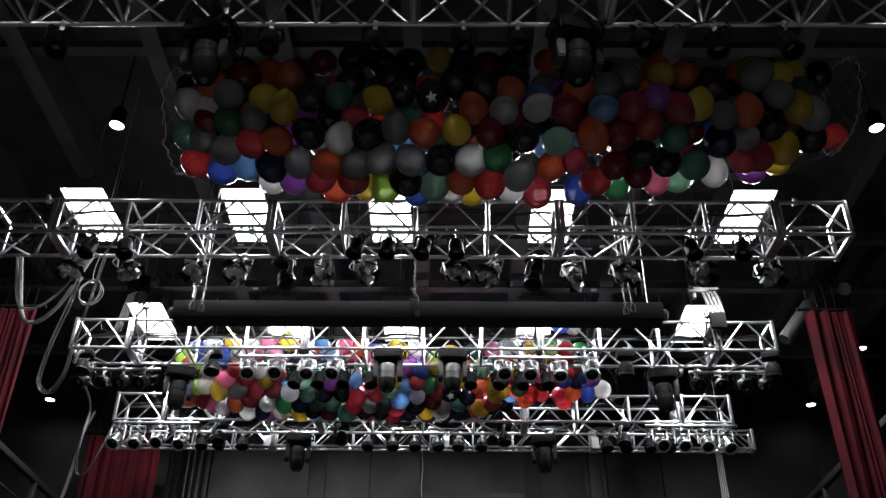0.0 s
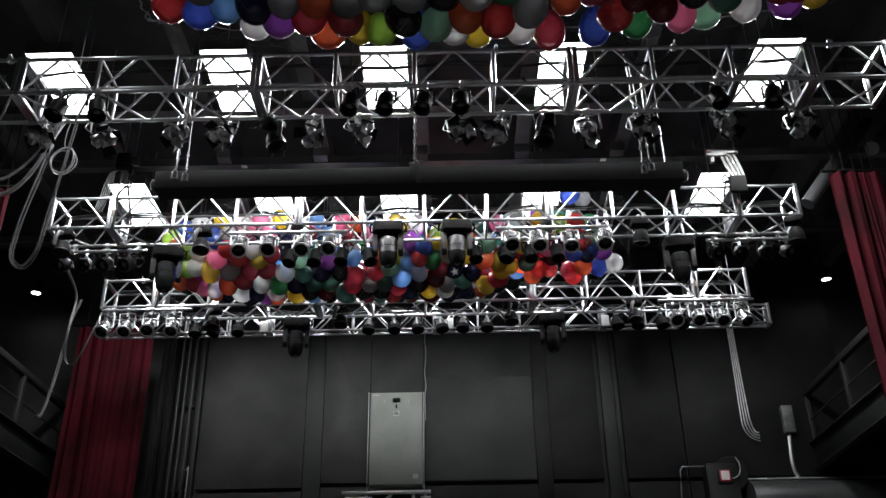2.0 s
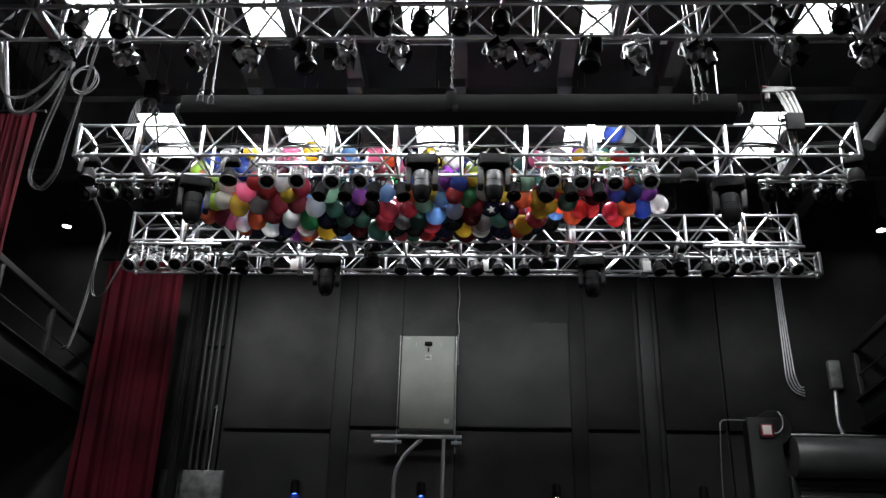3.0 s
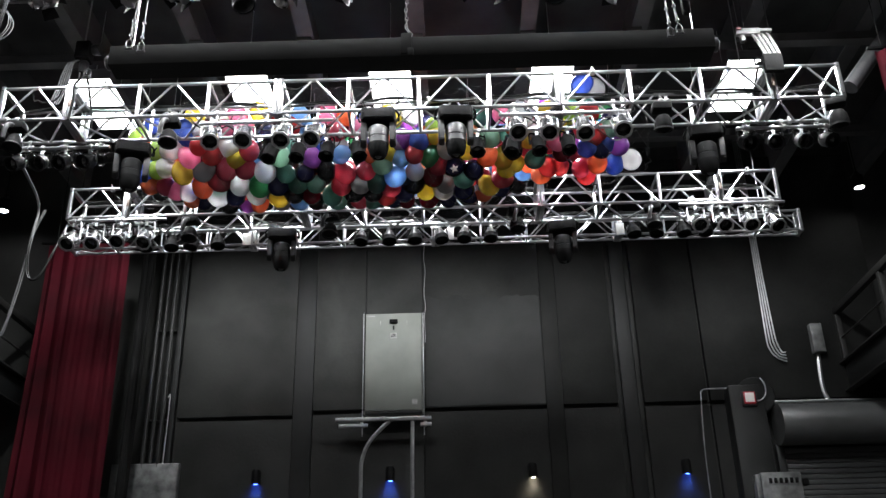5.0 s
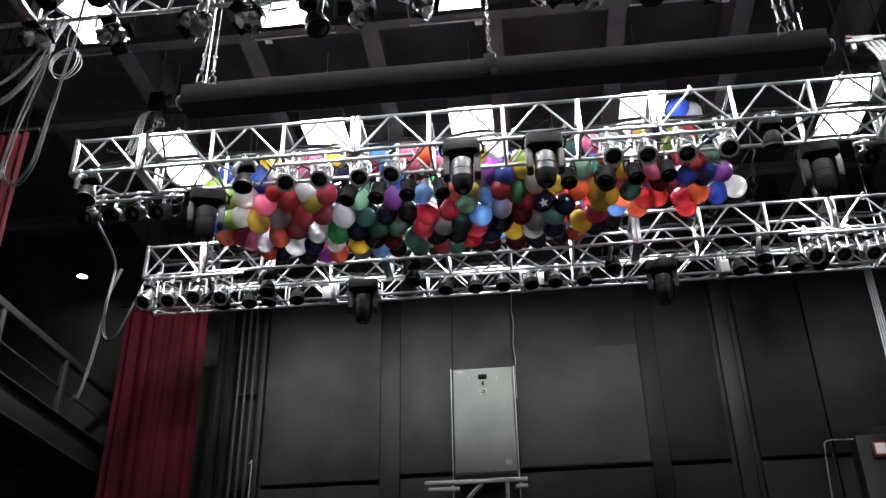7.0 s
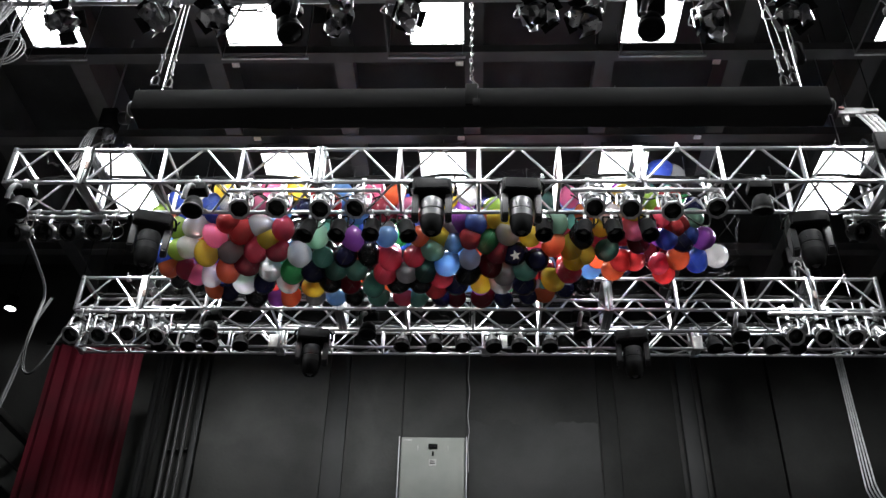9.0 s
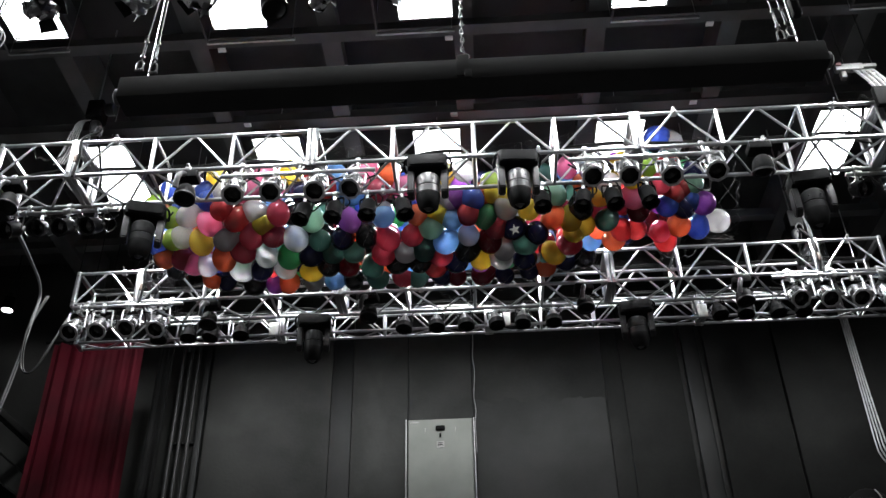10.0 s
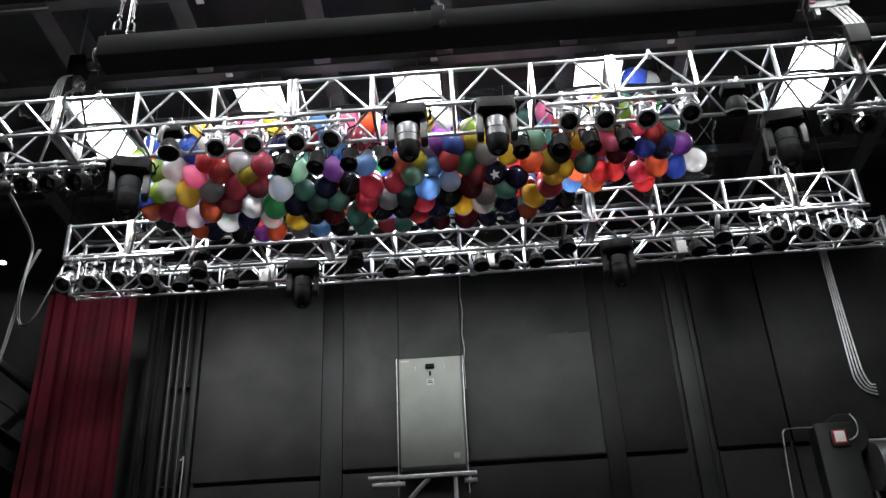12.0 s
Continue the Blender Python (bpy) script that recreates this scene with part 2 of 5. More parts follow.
def lathe(bm, profile, seg=20, m=None):
    """Turns (radius, z) pairs about z."""
    rings = []
    for r, z in profile:
        ring = []
        for i in range(seg):
            a = 2 * math.pi * i / seg
            v = Vector((r * math.cos(a), r * math.sin(a), z))
            ring.append(bm.verts.new(m @ v if m else v))
        rings.append(ring)
    for a, b in zip(rings, rings[1:]):
        for i in range(seg):
            bm.faces.new((a[i], a[(i + 1) % seg], b[(i + 1) % seg], b[i]))
    return rings


def sweep(bm, pts, r, seg=6):
    """A tube along points."""
    pts = [Vector(p) for p in pts]
    rings = []
    side = None
    for i, p in enumerate(pts):
        d = (pts[min(i + 1, len(pts) - 1)] - pts[max(i - 1, 0)]).normalized()
        if side is None:
            side = d.cross(Vector((0, 0, 1)) if abs(d.z) < 0.9 else Vector((1, 0, 0))).normalized()
        side = (side - d * side.dot(d)).normalized()
        up = d.cross(side)
        rings.append([bm.verts.new(p + (side * math.cos(2 * math.pi * k / seg) + up * math.sin(2 * math.pi * k / seg)) * r) for k in range(seg)])
    for a, b in zip(rings, rings[1:]):
        for k in range(seg):
            bm.faces.new((a[k], a[(k + 1) % seg], b[(k + 1) % seg], b[k]))
    bm.faces.new(rings[0][::-1])
    bm.faces.new(rings[-1])
    return bm


def smooth_line(pts, n=8):
    """Catmull-Rom through the points."""
    p = [Vector(q) for q in pts]
    p = [p[0] * 2 - p[1]] + p + [p[-1] * 2 - p[-2]]
    out = []
    for i in range(1, len(p) - 2):
        for k in range(n):
            t = k / n
            out.append(0.5 * (2 * p[i] + (p[i + 1] - p[i - 1]) * t + (2 * p[i - 1] - 5 * p[i] + 4 * p[i + 1] - p[i + 2]) * t * t
                              + (3 * p[i] - p[i - 1] - 3 * p[i + 1] + p[i + 2]) * t ** 3))
    return out + [p[-2]]


def rod(name, p, q, r, material, parent, seg=8):
    """A straight tube from p to q; tubes of one length share their mesh."""
    p, q = Vector(p), Vector(q)
    d = q - p
    key = (round(d.length, 3), r, material.name, seg)
    if key not in DATA:
        bm = bmesh.new()
        sweep(bm, [(0, 0, 0), (0, 0, d.length)], r, seg)
        DATA[key] = mesh_of(bm, name, material)
    return part(name, DATA[key], None, parent, "", Matrix.Translation(p) @ d.to_track_quat("Z", "Y").to_matrix().to_4x4())


# ---- the hall ----
X0, X1, Y0, YW, ROOF = -8.6, 7.9, -9.0, 15.76, 9.7


def slab(name, a, material, label, bevel=0.0):
    return tagged(part(name, boxed(*a, bevel=bevel), material), label, kind="structure")


slab("floor", (X0, X1, Y0, 4.9, -0.2, 0.0), HALLFLOOR, "grey floor of the audience hall")
slab("stage_floor", (X0, X1, 4.9, YW, -0.2, 1.25), FLOORM, "raised dark stage floor of boards")
slab("wall_west", (X0 - 0.3, X0, Y0, YW + 0.3, -0.2, ROOF), WALLBLACK, "black painted side wall of the hall")
slab("wall_east", (X1, X1 + 0.3, Y0, YW + 0.3, -0.2, ROOF), WALLBLACK, "black painted side wall of the hall")
slab("wall_south", (X0, X1, Y0 - 0.3, Y0, -0.2, ROOF), WALLBLACK, "black painted rear wall of the hall")
wall = slab("wall_north", (X0, X1, YW, YW + 0.3, -0.2, ROOF), WALLBLACK, "black painted panelled back wall of the stage")
slab("ceiling", (X0 - 0.3, X1 + 0.3, Y0 - 0.3, YW + 0.3, ROOF, ROOF + 0.2), ROOFBLACK, "black painted roof deck above the stage")

# panels and steel posts of the back wall: the panels stand proud, with a dark joint between upper and lower rows
LEDGE = 5.27
posts = [(-2.497, -2.207, 0.092, 0.012), (1.264, 1.506, 0.097, 0.004), (2.39, 2.62, 0.088, 0.03)]
# panel tones step darker rightwards and in the lower row, in place of weaker light
panels = [(-4.2, -2.5, 5.21, WALLBLACK), (-2.2, -0.56, LEDGE, WALLBLACK), (-0.545, 1.26, LEDGE, WALLDIM), (1.51, 2.31, LEDGE, WALLSHADE), (2.7, 3.63, LEDGE, WALLSHADE), (3.67, 6.4, LEDGE, WALLSHADE)]
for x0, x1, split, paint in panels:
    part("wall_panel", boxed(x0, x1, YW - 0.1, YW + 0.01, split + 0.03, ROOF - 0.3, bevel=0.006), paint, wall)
    part("wall_panel", boxed(x0, x1, YW - 0.085, YW + 0.01, 1.25, split - 0.03, bevel=0.006), WALLDIM if x1 < -0.5 else WALLSHADE, wall)
for x0, x1, deep, edge in posts:
    part("wall_post", boxed(x0, x1, YW - deep, YW + 0.01, 1.25, ROOF - 0.01, bevel=edge), WALLSHADE if deep > 0.095 else PILASTER, wall)
part("wall_rail", boxed(-4.34, -4.25, YW - 0.1, YW + 0.01, 1.25, ROOF - 0.3, bevel=0.015), PILASTER, wall)

# a repainted patch on one panel, with a ragged upper edge
g = random.Random(3)
bm = bmesh.new()
xs = [-0.52 + 0.055 * k for k in range(33)]
tops = [7.08 + 0.02 * math.sin(k * 0.9) - 0.07 * abs(math.sin(k * 0.37)) + g.uniform(-0.02, 0.02) for k in range(33)]
low = [bm.verts.new((x, YW - 0.1055, LEDGE + 0.05)) for x in xs]
high = [bm.verts.new((x, YW - 0.1055, z)) for x, z in zip(xs, tops)]
for k in range(32):
    bm.faces.new((low[k], low[k + 1], high[k + 1], high[k]))
bm.normal_update()
bmesh.ops.solidify(bm, geom=bm.faces[:], thickness=0.002)
bmesh.ops.recalc_face_normals(bm, faces=bm.faces[:])
part("paint_patch", mesh_of(bm, "paint_patch", PATCHPAINT, smooth=False), None, wall, "slightly paler repainted patch")

# ---- roof steel ----
for x in (-6.1, -4.72, -3.25, -1.84, -0.44, 0.95, 2.35, 3.75, 5.2, 6.6):
    j = thing("roof_beam", None, "black painted steel roof beam above the lamps", "beam", "roof beams", "structure")
    part("web", boxed(x - 0.012, x + 0.012, 2.0, YW, 9.02, ROOF), BEAMBLACK, j)
    part("flange", boxed(x - 0.1, x + 0.1, 2.0, YW, 9.0, 9.02), BEAMBLACK, j)
for y, z in ((4.2, 9.2), (7.3, 9.2), (10.55, 8.86), (11.83, 8.86), (14.6, 9.2)):
    j = thing("cross_beam", None, "black painted steel cross beam under the roof", "beam", "cross beams", "structure")
    part("web", boxed(X0, X1, y + 0.05, y + 0.08, z, z + 0.14), BEAMBLACK, j)
    part("flange", boxed(X0, X1, y, y + 0.14, z - 0.015, z), BEAMBLACK, j)
for x in (-3.21, -1.86, -0.46, 0.95, 2.28):
    tagged(part("junction_box", boxed(x - 0.095, x + 0.095, 11.66, 11.828, 8.86, 9.0, bevel=0.008), BEAMBLACK), "black steel junction box on the cross beam", "junction box", "boxes on the beam")

for x, y, z in ((-2.95, 11.87, 8.845), (-0.59, 11.87, 8.845), (2.1, 11.87, 8.845), (-2.95, 10.7, 8.836), (-0.59, 10.7, 8.836), (2.07, 10.7, 8.836)):
    tagged(part("tag_plate", boxed(x - 0.04, x + 0.04, y - 0.03, y + 0.03, z - 0.012, z, bevel=0.003), LABELWHITE), "small pale tag plate under the cross beam", "tag", "tags on the beams")


# ---- lamps under the roof ----
bay_light = bpy.data.lights.new("bay_light", "AREA")
bay_light.shape, bay_light.size, bay_light.size_y = "RECTANGLE", 0.5, 1.13
bay_light.energy, bay_light.spread, bay_light.color = LAMP, radians(158), (0.965, 0.985, 1.0)


def bay_lamp(x, y):
    """A fluorescent bay lamp: folded steel housing, a glowing diffuser, two wire hangers."""
    w, d, z = 0.265, 0.58, 8.5
    t = thing("bay_lamp", pose(x, y, z), "rectangular bay lamp with white diffuser, lit, hung under the roof", "ceiling lamp", "bay lamps")
    h = 0.1
    bm = bmesh.new()
    for sx in (-1, 1):
        box(bm, *sorted((sx * w, sx * (w - 0.006))), -d, d, 0.0, h)
        box(bm, -w + 0.006, w - 0.006, *sorted((sx * d, sx * (d - 0.006))), 0.0, h)
    box(bm, -w, w, -d, d, h, h + 0.05, bevel=0.008)
    part("housing", bm, LAMPCASE, t)
    part("diffuser", boxed(-w + 0.012, w - 0.012, -d + 0.012, d - 0.012, 0.034, 0.044), TUBEGLOW, t, "glowing white diffuser")
    beam = tagged(new("lamp_glow", bay_light), kind="structure")
    beam.matrix_basis = pose(x, y, z + 0.03)
    for sy in (-0.4, 0.4):
        rod("hanger", (0, sy, h + 0.05), (0, sy, ROOF - z), 0.004, STEEL, t, 6)


LAMPX = (-4.53, -2.58, -0.79, 1.24, 3.66)
for x in LAMPX:
    bay_lamp(x, 9.55)
for x in LAMPX:
    bay_lamp(x, 12.31)
for x0, x1 in ((-4.98, -4.36), (-2.98, -2.1), (-1.3, -0.52), (1.0, 1.86), (3.3, 4.1)):
    t = thing("strut_rail", None, "thin bright steel strut hung beside a bay lamp", "rail", "lamp struts")
    part("channel", boxed(x0, x1, 10.34, 10.365, 8.55, 8.575, bevel=0.003), STEEL, t)
    part("channel", boxed(x0, x0 + 0.02, 9.5, 10.34, 8.55, 8.57, bevel=0.003), BEAMBLACK, t)
    for x in (x0 + 0.01, x1 - 0.03):
        rod("hanger", (x, 10.352, 8.575), (x, 10.352, ROOF), 0.004, STEEL, t, 6)


def downlight(x, y, z):
    t = thing("downlight", pose(x, y, z), "small round downlight, lit, on a stem", "downlight", "downlights")
    bm = bmesh.new()
    lathe(bm, [(0.078, 0.0), (0.085, 0.0), (0.085, 0.2), (0.03, 0.26), (0.03, 0.28)], 20)
    part("can", bm, BLACK, t)
    bm = bmesh.new()
    lathe(bm, [(0.0005, -0.004), (0.04, 0.0), (0.074, 0.014)], 20)
    part("lens", bm, SPOTGLOW, t, "glowing lens")
    rod("stem", (0, 0, 0.27), (0, 0, ROOF - z), 0.01, BLACK, t, 6)


beams = {}
for key, watts in (("stage", 22.0), ("hall", 155.0), ("unseen_fill", 330.0)):
    beams[key] = bpy.data.lights.new(key + "_beam", "SPOT")
    beams[key].energy, beams[key].spot_size, beams[key].spot_blend = watts, radians({"hall": 165, "stage": 110, "unseen_fill": 100}[key]), 0.6
    beams[key].shadow_soft_size, beams[key].color = 0.07, (0.98, 0.98, 1.0)
# the row at y = -3 is added out of view, as fill bounced off the floor
for p in ((-7.08, 15.03, 8.44), (6.24, 15.0, 8.41), (6.38, 12.97, 8.45), (-3.70, 7.72, 8.4), (4.65, 7.79, 8.45),
          (-4.4, 3.0, 8.4), (-1.6, 3.0, 8.4), (1.2, 3.0, 8.4), (4.65, 3.0, 8.4),
          (-4.4, -3.0, 8.4), (-1.6, -3.0, 8.4), (1.2, -3.0, 8.4), (4.65, -3.0, 8.4)):
    downlight(*p)
    if p[1] < 8:
        tagged(new("lamp_beam", beams["stage" if p[1] > 5 else "hall" if p[1] > 0 else "unseen_fill"]), kind="structure").matrix_basis = pose(p[0], p[1], p[2] - 0.02)


# ---- trusses ----
bm = bmesh.new()
lathe(bm, [(0.009, 0.004), (0.009, -0.008), (0.0005, -0.009)], 8, pose(0, 0, 0, -90, 0, 0))
BOLT = mesh_of(bm, "bolt", RIGSTEEL)


def truss(x0, x1, y, z, h, d, sections, label, r=0.02, rb=0.0125, ru=0.023):
    """A box truss: four chords in bolted sections, frames between bays, zigzag braces on all four sides."""
    t = thing("box_truss", pose(x0, y, z), label, "truss", "lighting trusses")
    b = (x1 - x0) / sum(sections)
    at = 0
    corners = ((0, 0), (0, h), (d, 0), (d, h))
    for per in sections:
        a, e = at * b, (at + per) * b
        at += per
        for cy, cz in corners:
            rod("chord", (a + 0.004, cy, cz), (e - 0.004, cy, cz), r, ALU, t, 10)
        for ex, w in ((a + 0.002, 0.048), (e - 0.002, -0.048)):
            for cy in (0, d):
                part("end_plate", boxed(*sorted((ex, ex + w)), cy - 0.02, cy + 0.02, -0.026, h + 0.026, bevel=0.004), ALU, t)
                for q in (0.07, 0.93):
                    part("bolt", BOLT, None, t, "", Matrix.Translation((ex + w / 2, cy - 0.02, h * q)))
            for cz in (0, h):
                part("end_plate", boxed(*sorted((ex, ex + w)), 0.03, d - 0.03, cz - 0.02, cz + 0.02, bevel=0.003), ALU, t)
        for k in range(per):
            u, v = a + k * b, a + (k + 1) * b
            mid = (u + v) / 2
            if k:
                for cy in (0, d):
                    rod("upright", (u, cy, 0), (u, cy, h), ru, ALU, t)
                for cz in (0, h):
                    rod("strut", (u, 0, cz), (u, d, cz), rb * 1.25, ALU, t)
            for cy in (0, d):
                rod("brace", (u + 0.03, cy, 0), (mid - 0.02, cy, h), rb, ALU, t)
                rod("brace", (mid + 0.02, cy, h), (v - 0.03, cy, 0), rb, ALU, t)
            for cz in (0,):
                rod("brace", (u + 0.03, 0, cz), (mid - 0.02, d, cz), rb, ALU, t)
                rod("brace", (mid + 0.02, d, cz), (v - 0.03, 0, cz), rb, ALU, t)
    return t


TH, TD = 0.405, 0.47
truss(-4.96, 4.184, 10.66, 7.21, TH, TD, (1, 3, 4, 3, 1), "bright aluminium box truss hung with par cans and moving heads")
truss(-5.09, 4.19, 12.95, 7.2, TH + 0.01, TD, (1, 3, 4, 3, 1), "bright aluminium box truss behind the balloon net, hung with par cans")
truss(-5.0, 4.2, 8.02, 7.2, TH, TD, (1, 3, 4, 3, 1), "aluminium box truss with black spotlights, below the bay lamps")
truss(-4.9, 4.25, 4.66, 7.2, TH, TD, (1, 3, 4, 3, 1), "aluminium box truss in shade close to the audience side")
truss(-5.26, 4.66, 13.58, 7.05, 0.285, 0.16, (4, 4, 4, 4), "slim aluminium box truss close to the back wall", 0.017, 0.01, 0.014)


# ---- lamps hung on the trusses ----
def clamp(t, z=0.0):
    bm = bmesh.new()
    lathe(bm, [(0.018, -0.02), (0.034, -0.02), (0.034, 0.02), (0.018, 0.02), (0.018, -0.02)], 12, pose(0, 0, z, 0, 90, 0))
    box(bm, -0.016, 0.016, -0.012, 0.012, z - 0.085, z - 0.0)
    part("clamp", bm, STEEL, t)


def make_par(body, label, size=1.0, tilt=30.0, length=0.4, group="par cans", drop=0.24):
    """A par can hung from a clamp: open can, octagonal gel frame, lamp face, bent yoke, cable."""
    t = thing("par_can", None, label, "stage lamp", group)
    s = size
    clamp(t)
    aim = Matrix.Translation((0, 0, -drop * s)) @ pose(0, 0, 0, 180 - tilt, 0, 0)
    bm = bmesh.new()
    b, f = -0.17 * s, (length - 0.17) * s
    lathe(bm, [(0.001, b), (0.05 * s, b), (0.055 * s, b + 0.05 * s), (0.1 * s, b + 0.1 * s), (0.108 * s, b + 0.14 * s), (0.108 * s, f), (0.100 * s, f), (0.100 * s, b + 0.16 * s)], 24, aim)
    part("can", bm, body, t)
    bm = bmesh.new()
    lathe(bm, [(0.1 * s, f - 0.004), (0.126 * s, f - 0.004), (0.126 * s, f + 0.01), (0.1 * s, f + 0.01), (0.1 * s, f - 0.004)], 8, aim @ pose(0, 0, 0, 0, 0, 22.5))
    part("gel_frame", bm, FRAMEGREY if body is CHROME else body, t, "dark steel gel frame" if body is CHROME else "")
    bm = bmesh.new()
    lathe(bm, [(0.0005, b + 0.175 * s), (0.05 * s, b + 0.165 * s), (0.099 * s, b + 0.2 * s)], 20, aim)
    part("lamp_face", bm, GOLDLENS, t, "dark unlit lamp face")
    bm = bmesh.new()
    w = 0.125 * s
    pts = [(-w, 0, -drop * s - 0.02), (-w, 0, -0.075), (-w * 0.9, 0, -0.055), (w * 0.9, 0, -0.055), (w, 0, -0.075), (w, 0, -drop * s - 0.02)]
    for p, q in zip(pts, pts[1:]):
        sweep(bm, [p, q], 0.011, 4)
    part("yoke", bm, BLACK if body is BLACK else STEEL, t)
    bm = bmesh.new()
    back = aim @ Vector((0, 0, b))
    sweep(bm, smooth_line([back, back + Vector((0.03, 0.06, -0.06)), back + Vector((0.1, 0.08, 0.02)), (0.1, 0.05, -0.02), (0.06, 0.02, 0.03)], 5), 0.007, 5)
    part("cable", bm, CABLEBLACK, t)
    return t


def make_birdie(label, shell=None):
    """A small conical lamp with a dark flared front, hung from a clamp by a thin yoke."""
    t = thing("cone_lamp", None, label, "stage lamp", "small cone lamps")
    clamp(t)
    aim = Matrix.Translation((0, 0, -0.16)) @ pose(0, 0, 0, 168, 0, 0)
    bm = bmesh.new()
    lathe(bm, [(0.001, -0.1), (0.036, -0.1), (0.042, -0.07), (0.05, -0.06), (0.05, -0.045), (0.06, -0.04), (0.082, 0.035)], 18, aim)
    part("cone", bm, shell or CANGREY, t, "black metal cone" if shell else "grey metal cone")
    bm = bmesh.new()
    lathe(bm, [(0.082, 0.03), (0.095, 0.034), (0.096, 0.1), (0.086, 0.1), (0.08, 0.045), (0.001, 0.04)], 18, aim)
    part("front_barrel", bm, BLACK, t)
    bm = bmesh.new()
    w = 0.09
    for p, q in zip([(-w, 0, -0.16), (-w, 0, -0.07), (w, 0, -0.07)], [(-w, 0, -0.07), (w, 0, -0.07), (w, 0, -0.16)]):
        sweep(bm, [p, q], 0.008, 4)
    part("yoke", bm, BLACK, t)
    bm = bmesh.new()
    sweep(bm, smooth_line([(0, 0.03, -0.07), (0.05, 0.07, -0.1), (0.08, 0.06, 0.0), (0.12, 0.02, 0.03)], 4), 0.006, 5)
    part("cable", bm, CABLEBLACK, t)
    return t


def make_head(label, size=1.0, case=GREYCASE):
    """A moving head hung upside down: base with handles, two yoke arms, a ribbed head, a lens hood."""
    t = thing("moving_head", None, label, "stage lamp", "moving heads")
    s = size
    for x in (-0.12, 0.12):
        bm = bmesh.new()
        lathe(bm, [(0.018, -0.02), (0.035, -0.02), (0.035, 0.02), (0.018, 0.02), (0.018, -0.02)], 12, pose(x * s, 0, 0, 0, 90, 0))
        box(bm, x * s - 0.016, x * s + 0.016, -0.014, 0.014, -0.06, 0.0)
        part("clamp", bm, STEEL, t)
    bm = bmesh.new()
    box(bm, -0.205 * s, 0.205 * s, -0.15 * s, 0.15 * s, -0.225 * s, -0.04, bevel=0.035)
    box(bm, -0.17 * s, 0.17 * s, -0.162 * s, -0.148 * s, -0.2 * s, -0.07, bevel=0.004)
    part("base", bm, BLACK, t)
    for sx in (-1, 1):
        bm = bmesh.new()
        sweep(bm, smooth_line([(sx * 0.2 * s, -0.1 * s, -0.07), (sx * 0.235 * s, -0.08 * s, -0.1), (sx * 0.235 * s, 0.08 * s, -0.1), (sx * 0.2 * s, 0.1 * s, -0.07)], 4), 0.011, 6)
        part("handle", bm, BLACK, t)
        bm = bmesh.new()
        v = []
        for y, z in ((-0.075, -0.2), (0.075, -0.2), (0.1, -0.33), (0.085, -0.48), (0.0, -0.53), (-0.085, -0.48), (-0.1, -0.33)):
            v.append((y * s, z * s))
        a = [bm.verts.new((sx * 0.135 * s, y, z)) for y, z in v]
        b = [bm.verts.new((sx * 0.205 * s, y * 0.9, z)) for y, z in v]
        bm.faces.new(a)
        bm.faces.new(b[::-1])
        for i in range(len(a)):
            bm.faces.new((a[i], b[i], b[(i + 1) % len(a)], a[(i + 1) % len(a)]))
        bmesh.ops.recalc_face_normals(bm, faces=bm.faces[:])
        bmesh.ops.bevel(bm, geom=bm.edges[:], offset=0.01, segments=2, affect="EDGES")
        part("yoke_arm", bm, CASEGREY, t)
    aim = Matrix.Translation((0, 0, -0.425 * s)) @ pose(0, 0, 0, 186, 0, 0)
    bm = bmesh.new()
    prof = [(0.001, -0.17), (0.098, -0.165), (0.112, -0.15), (0.12, -0.12), (0.12, -0.03), (0.115, -0.026), (0.115, -0.018), (0.12, -0.014), (0.12, 0.06)]
    lathe(bm, [(r * s, z * s) for r, z in prof], 24, aim)
    for k in range(6):
        c = aim @ Vector((0.118 * s * math.cos(k * 1.05), 0.118 * s * math.sin(k * 1.05), -0.08 * s))
        bmesh.ops.create_icosphere(bm, subdivisions=1, radius=0.009, matrix=Matrix.Translation(c))
    part("head", bm, case, t, "brushed grey lamp head" if case is GREYCASE else "")
    bm = bmesh.new()
    lathe(bm, [(r * s, z * s) for r, z in ((0.122, 0.055), (0.122, 0.1), (0.098, 0.2), (0.066, 0.232), (0.058, 0.228), (0.05, 0.15))], 24, aim)
    part("hood", bm, BLACK, t)
    bm = bmesh.new()
    lathe(bm, [(r * s, z * s) for r, z in ((0.0005, 0.236), (0.025, 0.23), (0.045, 0.205), (0.052, 0.17))], 20, aim)
    part("lens", bm, GREYCASE, t, "convex glass lens")
    bm = bmesh.new()
    sweep(bm, smooth_line([(0.1 * s, 0.14 * s, -0.12), (0.16 * s, 0.24, -0.16), (0.2 * s, 0.2, -0.02), (0.26 * s, 0.1, 0.03)], 5), 0.009, 5)
    part("cable", bm, CABLEBLACK, t)
    return t


